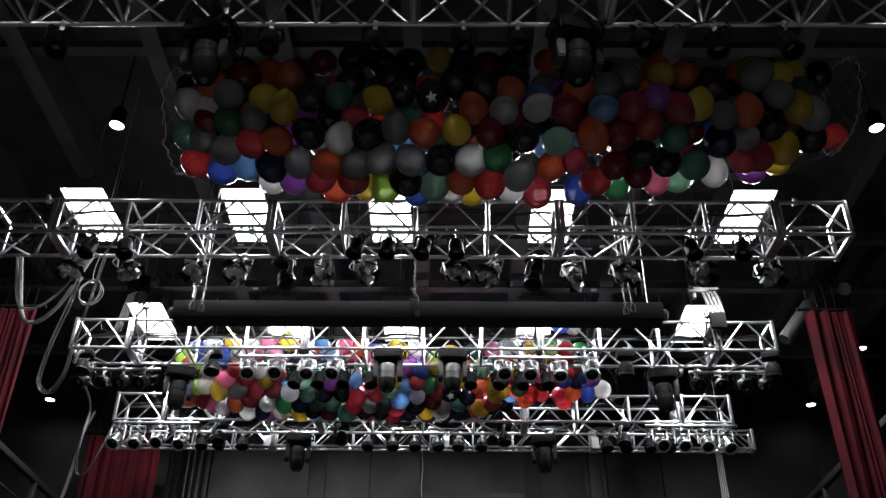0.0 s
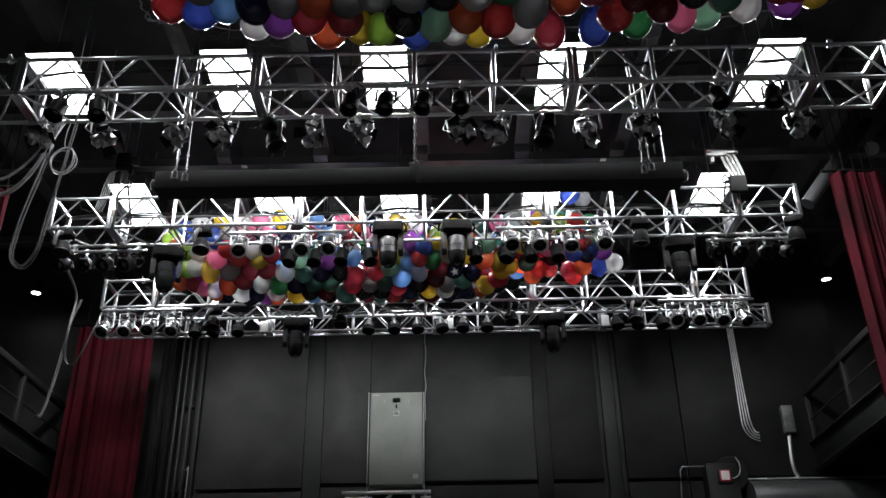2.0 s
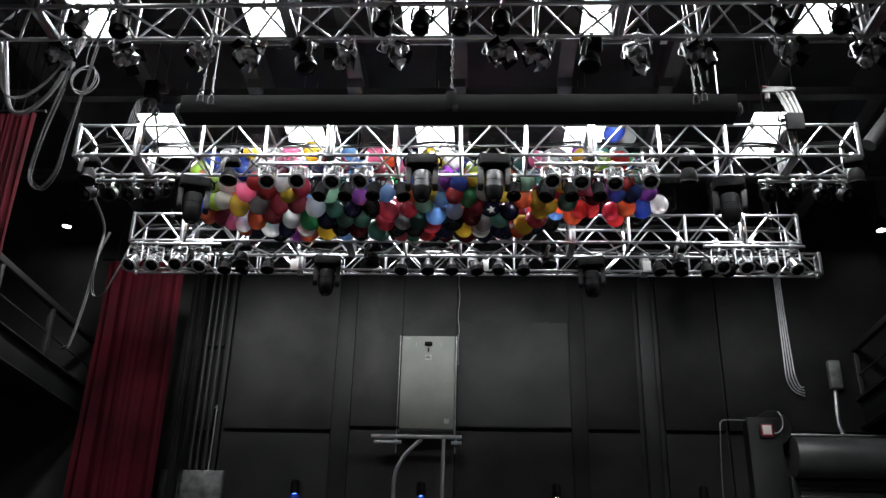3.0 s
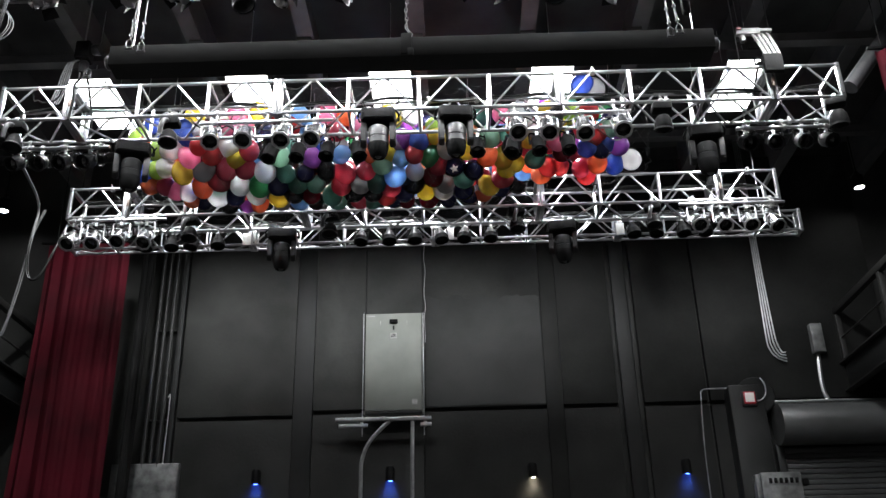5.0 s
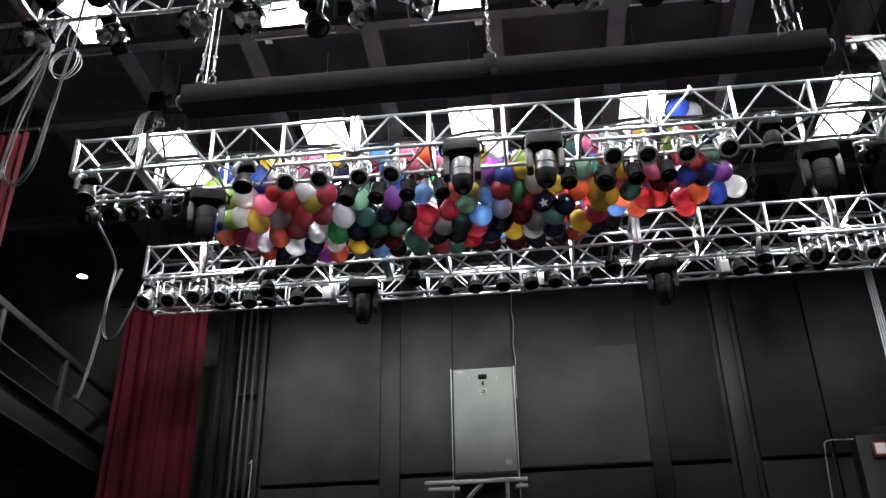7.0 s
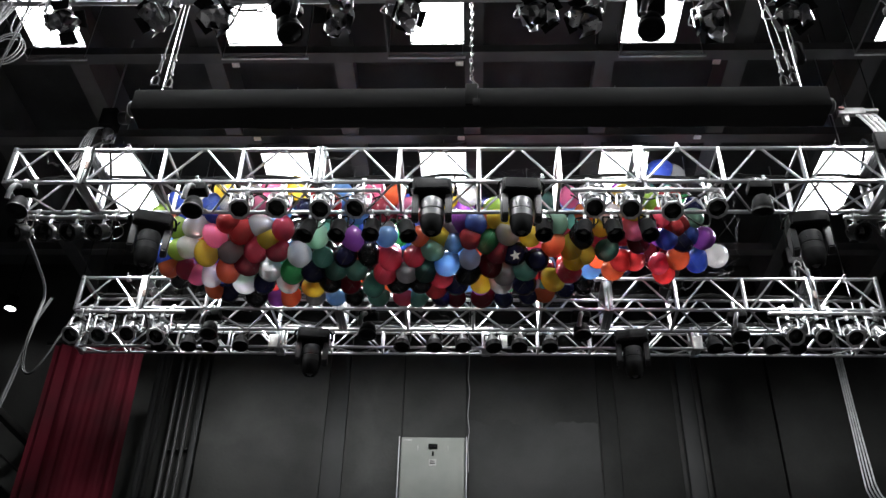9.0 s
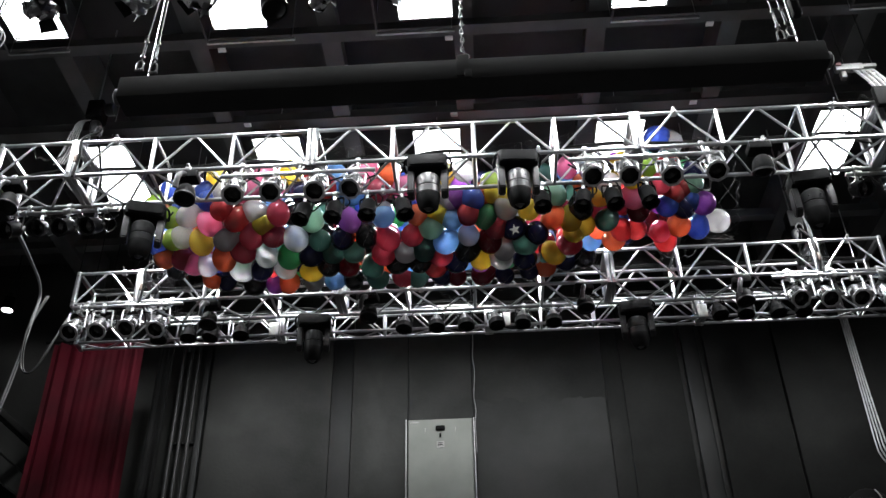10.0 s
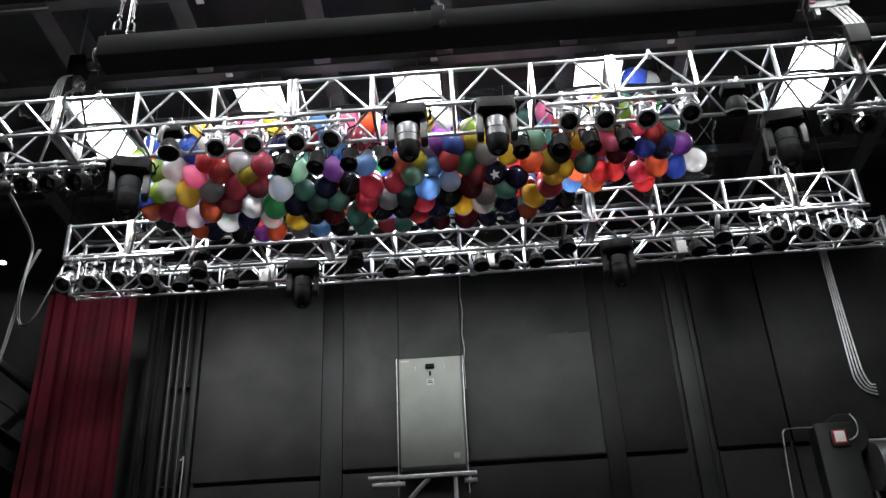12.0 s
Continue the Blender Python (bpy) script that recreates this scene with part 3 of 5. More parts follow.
def make_scan(label):
    """A small moving wash lamp: short base, one bent front arm, round head."""
    t = thing("wash_lamp", None, label, "stage lamp", "small wash lamps")
    clamp(t)
    part("base", boxed(-0.105, 0.105, -0.07, 0.08, -0.13, -0.045, bevel=0.02), BLACK, t)
    bm = bmesh.new()
    for x, y, z in ((-0.012, -0.06, -0.1),):
        pts = smooth_line([(x, y, z), (x - 0.01, y - 0.06, z - 0.03), (x - 0.03, y - 0.08, z - 0.1), (x - 0.045, y - 0.06, z - 0.19)], 5)
        sweep(bm, pts, 0.027, 10)
    part("arm", bm, ARMGREY, t, "smooth grey bent arm")
    bm = bmesh.new()
    lathe(bm, [(0.001, -0.11), (0.055, -0.1), (0.085, -0.06), (0.098, 0.01), (0.096, 0.055), (0.088, 0.066), (0.08, 0.06), (0.05, 0.085), (0.001, 0.1)], 22, pose(0.0, 0.0, -0.29, 168, 0, 10))
    part("head", bm, BLACK, t)
    bm = bmesh.new()
    lathe(bm, [(0.09, 0.045), (0.102, 0.045), (0.102, 0.064), (0.09, 0.064)], 22, pose(0.0, 0.0, -0.29, 168, 0, 10))
    part("front_ring", bm, CASEGREY, t)
    return t


def make_spot(label, seed):
    """A theatre spotlight: ribbed body, crumpled foil round it, a flap, yoke, safety wire."""
    t = thing("spotlight", None, label, "stage lamp", "foil-wrapped spotlights")
    clamp(t)
    aim = Matrix.Translation((0, 0, -0.2)) @ pose(0, 0, 0, 145, 0, 0) @ Matrix.Scale(0.9, 4)
    bm = bmesh.new()
    lathe(bm, [(0.001, -0.15), (0.05, -0.145), (0.07, -0.09), (0.08, -0.09), (0.08, -0.02), (0.074, -0.02), (0.074, 0.02), (0.092, 0.02), (0.092, 0.09), (0.084, 0.09), (0.08, 0.055), (0.001, 0.05)], 16, aim)
    part("body", bm, BLACK, t)
    for k, (size, off) in enumerate(((0.085, (0.03, -0.04, 0.05)), (0.06, (-0.06, 0.05, 0.11)), (0.05, (0.07, 0.04, -0.05)))):
        bm = bmesh.new()
        bmesh.ops.create_icosphere(bm, subdivisions=2, radius=size)
        g = random.Random(seed * 10 + k)
        sh = Vector((g.uniform(0, 50), g.uniform(0, 50), g.uniform(0, 50)))
        gone = [f for f in bm.faces if f.calc_center_median().normalized().dot(Vector((g.uniform(-0.2, 0.2), 0.3, 0.8))) < -0.15]
        bmesh.ops.delete(bm, geom=gone, context="FACES")
        for v in bm.verts:
            d = v.co.normalized()
            v.co = v.co * (1 + 0.7 * abs(noise.noise(d * 1.7 + sh)) + 0.75 * noise.noise(d * 3.9 + sh)) + Vector(off)
        bmesh.ops.transform(bm, matrix=aim @ pose(0, 0, 0, 0, 0, 70 * seed), verts=bm.verts[:])
        me = mesh_of(bm, "foil_wrap", FOIL, smooth=False)
        part("foil_wrap", me, None, t, "crumpled foil wrapped round the lamp")
    g = random.Random(seed + 77)
    for k in range(4):
        bm = bmesh.new()
        lift = g.uniform(0.02, 0.09)
        vs = [bm.verts.new(c) for c in ((-0.06, 0.095, 0.08), (0.06, 0.095, 0.08), (0.075, 0.095 + lift, 0.16), (-0.07, 0.1 + lift, 0.15))]
        bm.faces.new(vs)
        bm.normal_update()
        bmesh.ops.solidify(bm, geom=bm.faces[:], thickness=0.004)
        bmesh.ops.transform(bm, matrix=aim @ pose(0, 0, 0, 0, 0, 90 * k + 40 * seed), verts=bm.verts[:])
        part("barn_door", bm, BLACK, t)
    bm = bmesh.new()
    w = 0.125
    for p, q in zip([(-w, 0, -0.22), (-w, 0, -0.06), (w, 0, -0.06)], [(-w, 0, -0.06), (w, 0, -0.06), (w, 0, -0.22)]):
        sweep(bm, [p, q], 0.011, 4)
    part("yoke", bm, STEEL, t)
    bm = bmesh.new()
    sweep(bm, smooth_line([(-0.1, 0.02, -0.2), (-0.17, 0.03, -0.15), (-0.12, 0.02, -0.06), (-0.02, 0, 0.0)], 5), 0.006, 5)
    part("safety_wire", bm, STEEL, t)
    return t


rng = random.Random(4)
FAR = pose(0, -40, 0.5)
par = make_par(CHROME, "polished par can with octagonal gel frame, hung on a lamp bar", 0.82, 32, 0.36, "par cans", 0.19)
par_low = make_par(CHROME, "polished par can on a long yoke under the rear truss", 0.86, 40, 0.36, "par cans", 0.29)
par_black = make_par(BLACK, "small black par can hung on a truss", 0.72, 20, 0.36, "black par cans")
par_face = make_par(BLACK, "small black par can tilted out from a lamp bar", 0.74, 52, 0.32, "black par cans")
head = make_head("moving head lamp with black base and grey ribbed head", 0.9)
head_dark = make_head("black moving head lamp hung under a truss", 0.92, HEADDARK)
birdie = make_birdie("small grey conical lamp with a black flared front")
birdie_dark = make_birdie("small black conical lamp with a flared front", BLACK)
scan = make_scan("small black moving wash lamp with bent arm")
spots = [make_spot("black theatre spotlight wrapped in crumpled foil", k) for k in range(4)]


def hang(proto, x, y, z, rx=0, ry=0, rz=0):
    return copy_thing(proto, pose(x, y, z, rx, ry, rz))


def lamp_bar(x0, x1, y, z, chord_z, cable=True):
    t = thing("lamp_bar", None, "thin steel pipe clamped below a truss for par cans", "lamp bar", "lamp bars")
    rod("pipe", (x0, y, z), (x1, y, z), 0.02, ALU, t, 10)
    n = 3
    for k in range(n):
        x = x0 + (x1 - x0) * (0.12 + 0.76 * k / (n - 1))
        bm = bmesh.new()
        sweep(bm, [(x, y, z), (x, y + 0.06, chord_z)], 0.014, 6)
        lathe(bm, [(0.022, -0.02), (0.034, -0.02), (0.034, 0.02), (0.022, 0.02)], 10, pose(x, y, z, 0, 90, 0))
        lathe(bm, [(0.025, -0.02), (0.038, -0.02), (0.038, 0.02), (0.025, 0.02)], 10, pose(x, y + 0.06, chord_z, 0, 90, 0))
        part("coupler", bm, STEEL, t)
    bm = bmesh.new()
    pts = [(x0 + (x1 - x0) * k / 10, y + 0.03 + 0.02 * math.sin(k * 2.3), z - 0.03 - (0.05 if k % 2 else 0.0) - 0.03 * math.sin(k * 1.7) ** 2) for k in range(11)]
    sweep(bm, smooth_line(pts, 4), 0.008, 5)
    part("cable", bm, CABLEBLACK, t)


# truss with par bars in front of the rear balloon net
lamp_bar(-2.72, -1.3, 10.6, 7.06, 7.21)
lamp_bar(0.46, 1.86, 10.6, 7.06, 7.21)
for i, x in enumerate((-2.59, -2.22, -1.84, -1.48, 0.64, 0.98, 1.34, 1.71)):
    hang(par, x, 10.6, 7.06, rng.uniform(-4, 4), (0, 4, -2, 3, 0, 2, -3, -14)[i], (14, 8, 0, -10, 6, 3, -6, -28)[i])
hang(head, -0.82, 10.66, 7.21)
hang(head, 0.0, 10.66, 7.21, 0, 0, 4)
hang(head_dark, -3.6, 11.13, 7.18, 0, 0, 18)
hang(head_dark, 2.76, 11.13, 7.18, 0, 0, -8)
hang(scan, -3.06, 10.66, 7.21)
hang(scan, 2.2, 10.66, 7.21, 0, 0, 180)
hang(scan, -4.72, 10.66, 7.21)
hang(scan, 4.05, 10.66, 7.21, 0, 0, 160)
for i, x in enumerate((-2.04, -1.75, -1.44, -1.11, 0.25, 0.65, 0.9, 1.25)):
    hang(par_black, x, 11.13, 7.2, 0, rng.uniform(-8, 8), rng.uniform(-30, 30))
lamp_bar(-4.9, -3.85, 11.07, 7.1, 7.2)
lamp_bar(3.1, 4.15, 11.07, 7.1, 7.2)
for x in (-4.84, -4.59, -4.33, -4.06, 3.19, 3.5, 3.81, 4.08):
    hang(par_face, x, 11.07, 7.1, 0, rng.uniform(-5, 5), rng.uniform(-20, 20))

# truss behind the net
lamp_bar(-5.02, -3.75, 12.89, 7.12, 7.2)
lamp_bar(2.85, 4.2, 12.89, 7.12, 7.2)
for i, x in enumerate((-4.94, -4.65, -4.32, -4.0, 3.05, 3.37, 3.7, 4.01)):
    hang(par_low, x, 12.89, 7.12, rng.uniform(-4, 4), rng.uniform(-4, 4), (-8, 4, 0, -6, 4, 0, -4, 8)[i])
for x in (-3.45, -1.64, 0.77, 2.52):
    hang(scan, x, 12.95, 7.2, 0, 0, rng.uniform(-20, 20))
hang(head_dark, -2.34, 13.42, 7.2, 0, 0, 8)
hang(head_dark, 1.4, 13.42, 7.2, 0, 0, -8)
# slim truss at the back
for x in (-4.18, -3.83, -3.53, -3.22, -1.27, -0.92, -0.585, -0.24, 0.11, 0.455, 2.32, 2.67, 3.0, 3.3):
    hang(birdie if -2 < x < 1 else birdie_dark, x, 13.42, 7.2, 0, rng.uniform(-8, 8), rng.uniform(-20, 20))
for x in (-2.85, -0.1, 2.2):
    tagged(part("bolt_plate", boxed(x - 0.055, x + 0.055, 13.546, 13.56, 7.03, 7.2, bevel=0.004), LABELWHITE), "white sheet plate bolted to the slim truss", "plate", "plates on the truss")

# truss with spotlights under the front row of bay lamps
for i, x in enumerate((-4.12, -3.54, -2.77, -2.28, -1.84, -1.42, -0.97, 0.01, 0.46, 0.89, 1.3, 1.83, 2.66, 3.38)):
    hang(spots[i % 4] if i not in (4, 9) else scan, x, 8.49, 7.2, rng.uniform(-12, 12), rng.uniform(-10, 10), rng.uniform(-50, 50))
for x in (-3.79, -3.43, -1.01, -0.66, -0.29, 0.05, 2.48, 3.0):
    hang(par_black, x, 8.02, 7.2, 0, rng.uniform(-6, 6), rng.uniform(-40, 40))
# front truss
for x in (-1.9, 0.95):
    hang(head_dark, x, 5.13, 7.2, 0, 0, rng.uniform(-20, 20))
for x in (-3.1, -1.44, -0.62, 0.08, 0.5, 1.45, 2.05, 2.6):
    hang(par_black, x, 5.13, 7.2, rng.uniform(-5, 5), 0, rng.uniform(-40, 40))
for proto in (par, par_low, par_black, birdie, birdie_dark, par_face, head, head_dark, scan, *spots):
    for o in (*proto.children_recursive, proto):
        bpy.data.objects.remove(o, do_unlink=True)


# ---- balloon nets ----
def egg(seg=20, rings=12):
    """A balloon of radius 1 with its knot at the top."""
    bm = bmesh.new()
    prof = []
    for k in range(rings + 1):
        a = math.pi * k / rings
        z = -math.cos(a)
        r = math.sin(a) * (1 - 0.16 * max(0, z) ** 2)
        prof.append((max(r, 0.002), z * (1.06 if z < 0 else 1.26)))
    prof[-1] = (0.04, 1.25)
    prof += [(0.03, 1.28), (0.07, 1.35), (0.002, 1.36)]
    lathe(bm, prof, seg)
    bmesh.ops.recalc_face_normals(bm, faces=bm.faces[:])
    return bm


EGGS = {}


def balloon(key, x, y, z, r, rng, group):
    if key not in EGGS:
        EGGS[key] = mesh_of(egg(), "balloon", LATEX[key])
    ob = part("balloon", EGGS[key], None)
    m = pose(x, y, z, rng.uniform(-70, 70), rng.uniform(-70, 70), rng.uniform(0, 360))
    ob.matrix_basis = m @ Matrix.Diagonal((r, r, r * rng.uniform(0.98, 1.06), 1))
    tagged(ob, f"{HUES[key][0]} latex balloon held in a hanging net", "balloon", group)
    return ob


def printed_star(ob, centre, r, size, turn):
    """A five-pointed star printed on a balloon, on the side that looks down at the audience."""
    bm = bmesh.new()
    mid = bm.verts.new((0, 0, 0.002))
    rim = [bm.verts.new(((size if k % 2 == 0 else 0.42 * size) * math.sin(math.pi * k / 5), (size if k % 2 == 0 else 0.42 * size) * math.cos(math.pi * k / 5), -0.004)) for k in range(10)]
    for k in range(10):
        bm.faces.new((mid, rim[(k + 1) % 10], rim[k]))
    out = Vector((0.05, -0.75, -0.66)).normalized()
    face = Matrix.Translation(Vector(centre) + out * r * 1.1) @ out.to_track_quat("Z", "Y").to_matrix().to_4x4() @ pose(0, 0, 0, 0, 0, turn)
    part("printed_star", bm, LABELWHITE, ob, "white printed star", ob.matrix_basis.inverted() @ face)


def net_bag(x0, x1, yc, ry, top, low, turns, rows, face, r, seed, group, label, blunt, behind, inner, full):
    """Balloons on the face of the bag, more behind, and the net round them. top, low: heights along the bag, 0 to 1.
    rows: evenly filled rows at turns that sink along the bag; face: a colour key, a place along x and a turn for each
    balloon; full: how far along the bag the heap behind reaches down."""
    rng = random.Random(seed)

    def place(u, a, shrink):
        zt, zb = top(u), low(u)
        zc, rz = (zt + zb) / 2, (zt - zb) / 2
        tip = min(1.0, blunt + 3.5 * max(0.0, min(u, 1 - u)))
        return x0 + (x1 - x0) * u, yc - (ry * tip - shrink) * math.cos(a), zc + (rz * (0.6 + 0.4 * tip) - shrink) * math.sin(a)

    n = 24
    for k, s in enumerate(rows):
        for i, key in enumerate(s):
            if key == ".":
                continue
            u = (i + 0.5 + (0.25 if k % 2 else -0.25) + rng.uniform(-0.1, 0.1)) / n
            q = r * rng.uniform(0.86, 1.1)
            x, y, z = place(u, radians(turns[k] - (0 if full > 0.9 else 42 * u)), q)
            balloon(key, x + rng.uniform(-0.02, 0.02), y + rng.uniform(-0.05, 0.07), z + rng.uniform(-0.045, 0.045), q, rng, group)
    for spec in " ".join(face).split():
        cut = max(spec.rfind("+"), spec.rfind("-"))
        x, y, z = place((float(spec[1:cut]) - x0) / (x1 - x0), radians(float(spec[cut:])), r)
        q = r * rng.uniform(0.9, 1.06)
        y += rng.uniform(-0.03, 0.03)
        ob = balloon(spec[0], x, y, z, q, rng, group)
        if spec in ("n-0.03-53", "k-0.2-14"):
            printed_star(ob, (x, y, z), q, 0.055, 15)
    keys = "rcdogtbnnedksvkt"
    bm = bmesh.new()
    for a, deep in [(a, 1.0) for a in behind] + [(a, 2.7) for a in inner]:
        for i in range(n):
            u = 0.02 + 0.92 * (i + 0.5 + rng.uniform(-0.3, 0.3)) / n
            if u > full and -160 < a < -60:
                continue
            q = r * rng.uniform(0.9, 1.1)
            c = place(u, radians(a), q * deep)
            one = egg(12, 8)
            slot = rng.randrange(len(keys))
            for f in one.faces:
                f.material_index, f.smooth = slot, True
            bmesh.ops.transform(one, matrix=pose(*c, rng.uniform(-70, 70), rng.uniform(-70, 70), 0) @ Matrix.Scale(q, 4), verts=one.verts[:])
            tmp = bpy.data.meshes.new("one")
            one.to_mesh(tmp)
            one.free()
            bm.from_mesh(tmp)
            bpy.data.meshes.remove(tmp)
    me = bpy.data.meshes.new("balloon_heap")
    bm.to_mesh(me)
    bm.free()
    for k in keys:
        me.materials.append(LATEX[k])
    tagged(new("balloon_heap", me), "coloured balloons heaped behind others in the net", "balloons", kind="stuff")
    # the net: diamond mesh of thin cord
    bm = bmesh.new()
    nu, nv = 56, 22
    def pt(i, j):
        u = i / nu
        a = radians(130 - 300 * j / nv)
        x, y, z = place(u, a, -0.012)
        return Vector((x + rng.uniform(-0.01, 0.01), y, z))
    grid = [[pt(i, j) for j in range(nv + 1)] for i in range(nu + 1)]
    for i in range(nu):
        for j in range(nv):
            p, q = (grid[i][j], grid[i + 1][j + 1]) if (i + j) % 2 else (grid[i + 1][j], grid[i][j + 1])
            sweep(bm, [p, q], 0.001 if i < 2 or i > nu - 3 else 0.0004, 3)
    t = thing("balloon_net", None, label, "net", "balloon nets")
    part("mesh", bm, NETCORD, t)
    for i, s in ((0, -1), (nu, 1)):
        bm = bmesh.new()
        for j in range(nv):
            for w in range(2):
                p, q = grid[i][j], grid[i][j + 1]
                o = Vector((s * rng.uniform(0.0, 0.05), rng.uniform(-0.05, 0.05), rng.uniform(-0.03, 0.03)))
                sweep(bm, smooth_line([p, (p + q) / 2 + o, q], 3), 0.0024 if blunt > 0.6 else 0.0006, 3)
        part("gathered_end", bm, NETWHITE, t, "bunched white net cord")
    bm = bmesh.new()
    for j in (0, nv):
        sweep(bm, [grid[i][j] for i in range(nu + 1)], 0.006, 5)
    part("edge_rope", bm, NETCORD, t)
    for i in (2, nu // 3, 2 * nu // 3, nu - 2):
        for j in (0, nv):
            p = grid[i][j]
            rod("tie_line", p, (p.x, p.y, 8.98), 0.004, NETCORD, t, 5)
    return grid


net_bag(-3.86, 2.26, 12.02, 0.86, lambda u: 8.2 - 0.06 * math.cos(u * 9) + 0.15 * min(1, max(0, (u - 0.6) / 0.18)), lambda u: 6.76 + 0.25 * min(1, max(0, (u - 0.62) / 0.18)), (22, 3), [
    "lbiyipyrspoiyilytpiylrn.",
    "obbippnrscpoioyomowycr..",
], [
    "b-3.08-10 b1.52+46 e1.7+52",
    "l-3.5-17 i-3.31-18 r-2.92-24 i-2.58-27 v-0.61-21 b-0.42-24 y-0.22-18 m1.8-30",
    "w-3.39-40 p-3.07-33 r-2.79-32 y-2.51-37 c-2.36-32 m-2.03-36 v-1.66-38 s-1.32-37 o-0.98-37 y-0.77-35 s-0.64-41 r-0.47-38 g-0.3-41 i-0.1-34 y0.12-39 y0.84-39 r1.6-40",
    "b-3.66-43 l-3.49-43 y-3.18-51 e-2.92-49 c-2.65-48 c-2.43-49 w-2.21-52 t-1.97-55 n-1.74-54 k-1.5-53 c-1.29-56 c-1.04-54 m-0.85-48 w-0.48-56 c-0.2-52 n-0.03-53 o0.36-50 y0.55-55 k0.65-48 p1.18-48 b1.53-56 n1.7-56 b1.77-49 v1.92-53",
    "o-3.62-66 c-3.43-65 o-2.97-67 c-2.75-61 i-2.53-66 g-2.3-70 n-2.07-70 n-2.06-68 t-1.85-69 t-1.64-69 c-1.35-70 e-1.12-70 t-0.93-67 s-0.71-61 d-0.27-62 e-0.13-71 t0.09-71 n0.2-63 y0.59-67 y0.68-63 t0.92-66 d1.24-60",
    "p-3.31-75 i-3.17-75 i-2.82-80 n-2.62-83 i-2.37-81 y-2.11-86 k-1.92-81 d-1.72-85 t-1.48-86 k-1.21-82 k-0.98-80 r-0.83-89 c-0.77-76 n-0.62-85 k-0.5-72 y-0.37-81 i-0.16-83 n0.08-87 y0.39-91 c0.53-80 c0.56-81 o1.02-90 r1.09-80 r1.23-78 c1.49-82 r1.57-97 o1.68-78 b1.9-87 w2.1-78",
], 0.122, 11, "balloons in the rear net", "white netting bag full of coloured balloons between the trusses", 0.5, (-150, 180, 140), (10, -30, -60, -95, -130, 180, 130), 0.8)
net_bag(-2.62, 3.72, 6.75, 0.72, lambda u: 8.25 - 0.1 * math.cos(u * 8), lambda u: 6.76 + 1.8 * (u - 0.41) ** 2, (64,), [
    "krdokdkkkykdkokkyoktokyk",
], [
    "y2.79+34",
    "d-1.92+13 o-1.49+7 k0.53+5 e1.57+16 y1.9+18 o2.11+19",
    "o-2.17-3 k-1.28-15 t-1.03-12 k-0.94+2 k-0.56+4 k-0.48-9 k-0.2-14 k0.02+1 k0.29-3 o0.5-6 o1.12-7 e1.38-2 k2.33-4 e2.73+1 y2.96+3",
    "i-2.38-26 w-2.2-32 e-2.02-17 y-1.7-16 y-1.52-26 y-0.66-16 o0.18-23 w0.45-25 w0.75-22 c1.01-23 s1.33-26 c1.59-23 v1.82-17 c2.03-29 y2.2-27 e2.94-30",
    "t-2.45-60 d-2.22-42 g-2.02-44 e-1.8-36 o-1.59-55 k-1.29-49 w-1.02-49 k-0.76-45 e-0.51-40 o-0.25-45 y0.03-43 d0.33-46 k0.63-50 m0.94-52 o1.25-49 d1.5-50 r1.75-43 t2.0-57 e2.43-43 o2.65-43 y3.14-48 e3.33-58",
    "r-2.45-110 e-2.29-65 b-2.16-103 e-2.08-70 s-1.92-93 r-1.83-62 w-1.72-118 n-1.67-85 v-1.49-103 e-1.41-76 c-1.23-97 o-1.14-74 o-1.1-127 c-0.92-96 e-0.88-73 y-0.81-108 e-0.66-67 l-0.64-107 k-0.43-93 e-0.38-67 b-0.34-124 m-0.17-96 k-0.11-68 i-0.01-109 o0.07-92 i0.16-68 y0.17-113 r0.34-94 g0.39-64 w0.55-125 e0.6-85 c0.8-126 o0.89-75 c1.09-73 b1.2-128 r1.33-98 d1.48-81 g1.55-130 k1.72-69 d1.72-101 k1.96-85 p1.96-132 m2.18-134 t2.25-95 n2.44-72 w2.51-123 e2.67-69 c2.74-103 c2.88-99 k2.91-61 v2.93-138 y3.13-100 y3.18-139 k3.39-91 r3.73-143",
], 0.142, 5, "balloons in the front net", "white netting bag of balloons hung in shade near the audience", 0.72, (150,), (40, 5, -30, -65), 1.0)

# ---- hanging projection screen case ----
t = thing("screen_case", None, "long black case of a roll-up projection screen, hung level", "screen case")
part("case", boxed(-3.27, 2.45, 9.38, 9.63, 6.95, 7.17, bevel=0.012), SCREENCASE, t)
part("chain_plate", boxed(-0.5, -0.4, 9.362, 9.38, 6.97, 7.2, bevel=0.004), SCREENCASE, t)
part("chain_plate", boxed(-0.44, -0.38, 9.345, 9.362, 6.93, 7.02, bevel=0.004), SCREENCASE, t)
for x, s in ((-3.27, -1), (2.45, 1)):
    bm = bmesh.new()
    lathe(bm, [(0.001, 0), (0.07, 0), (0.07, 0.05), (0.04, 0.07), (0.001, 0.075)], 16, pose(x, 9.505, 7.06, 0, 90 * s, 0))
    part("end_cap", bm, GREYCASE, t)
for x in (-3.1, 2.3):
    rod("hanger", (x, 9.52, 7.17), (x, 9.52, 9.0), 0.006, STEEL, t, 6)


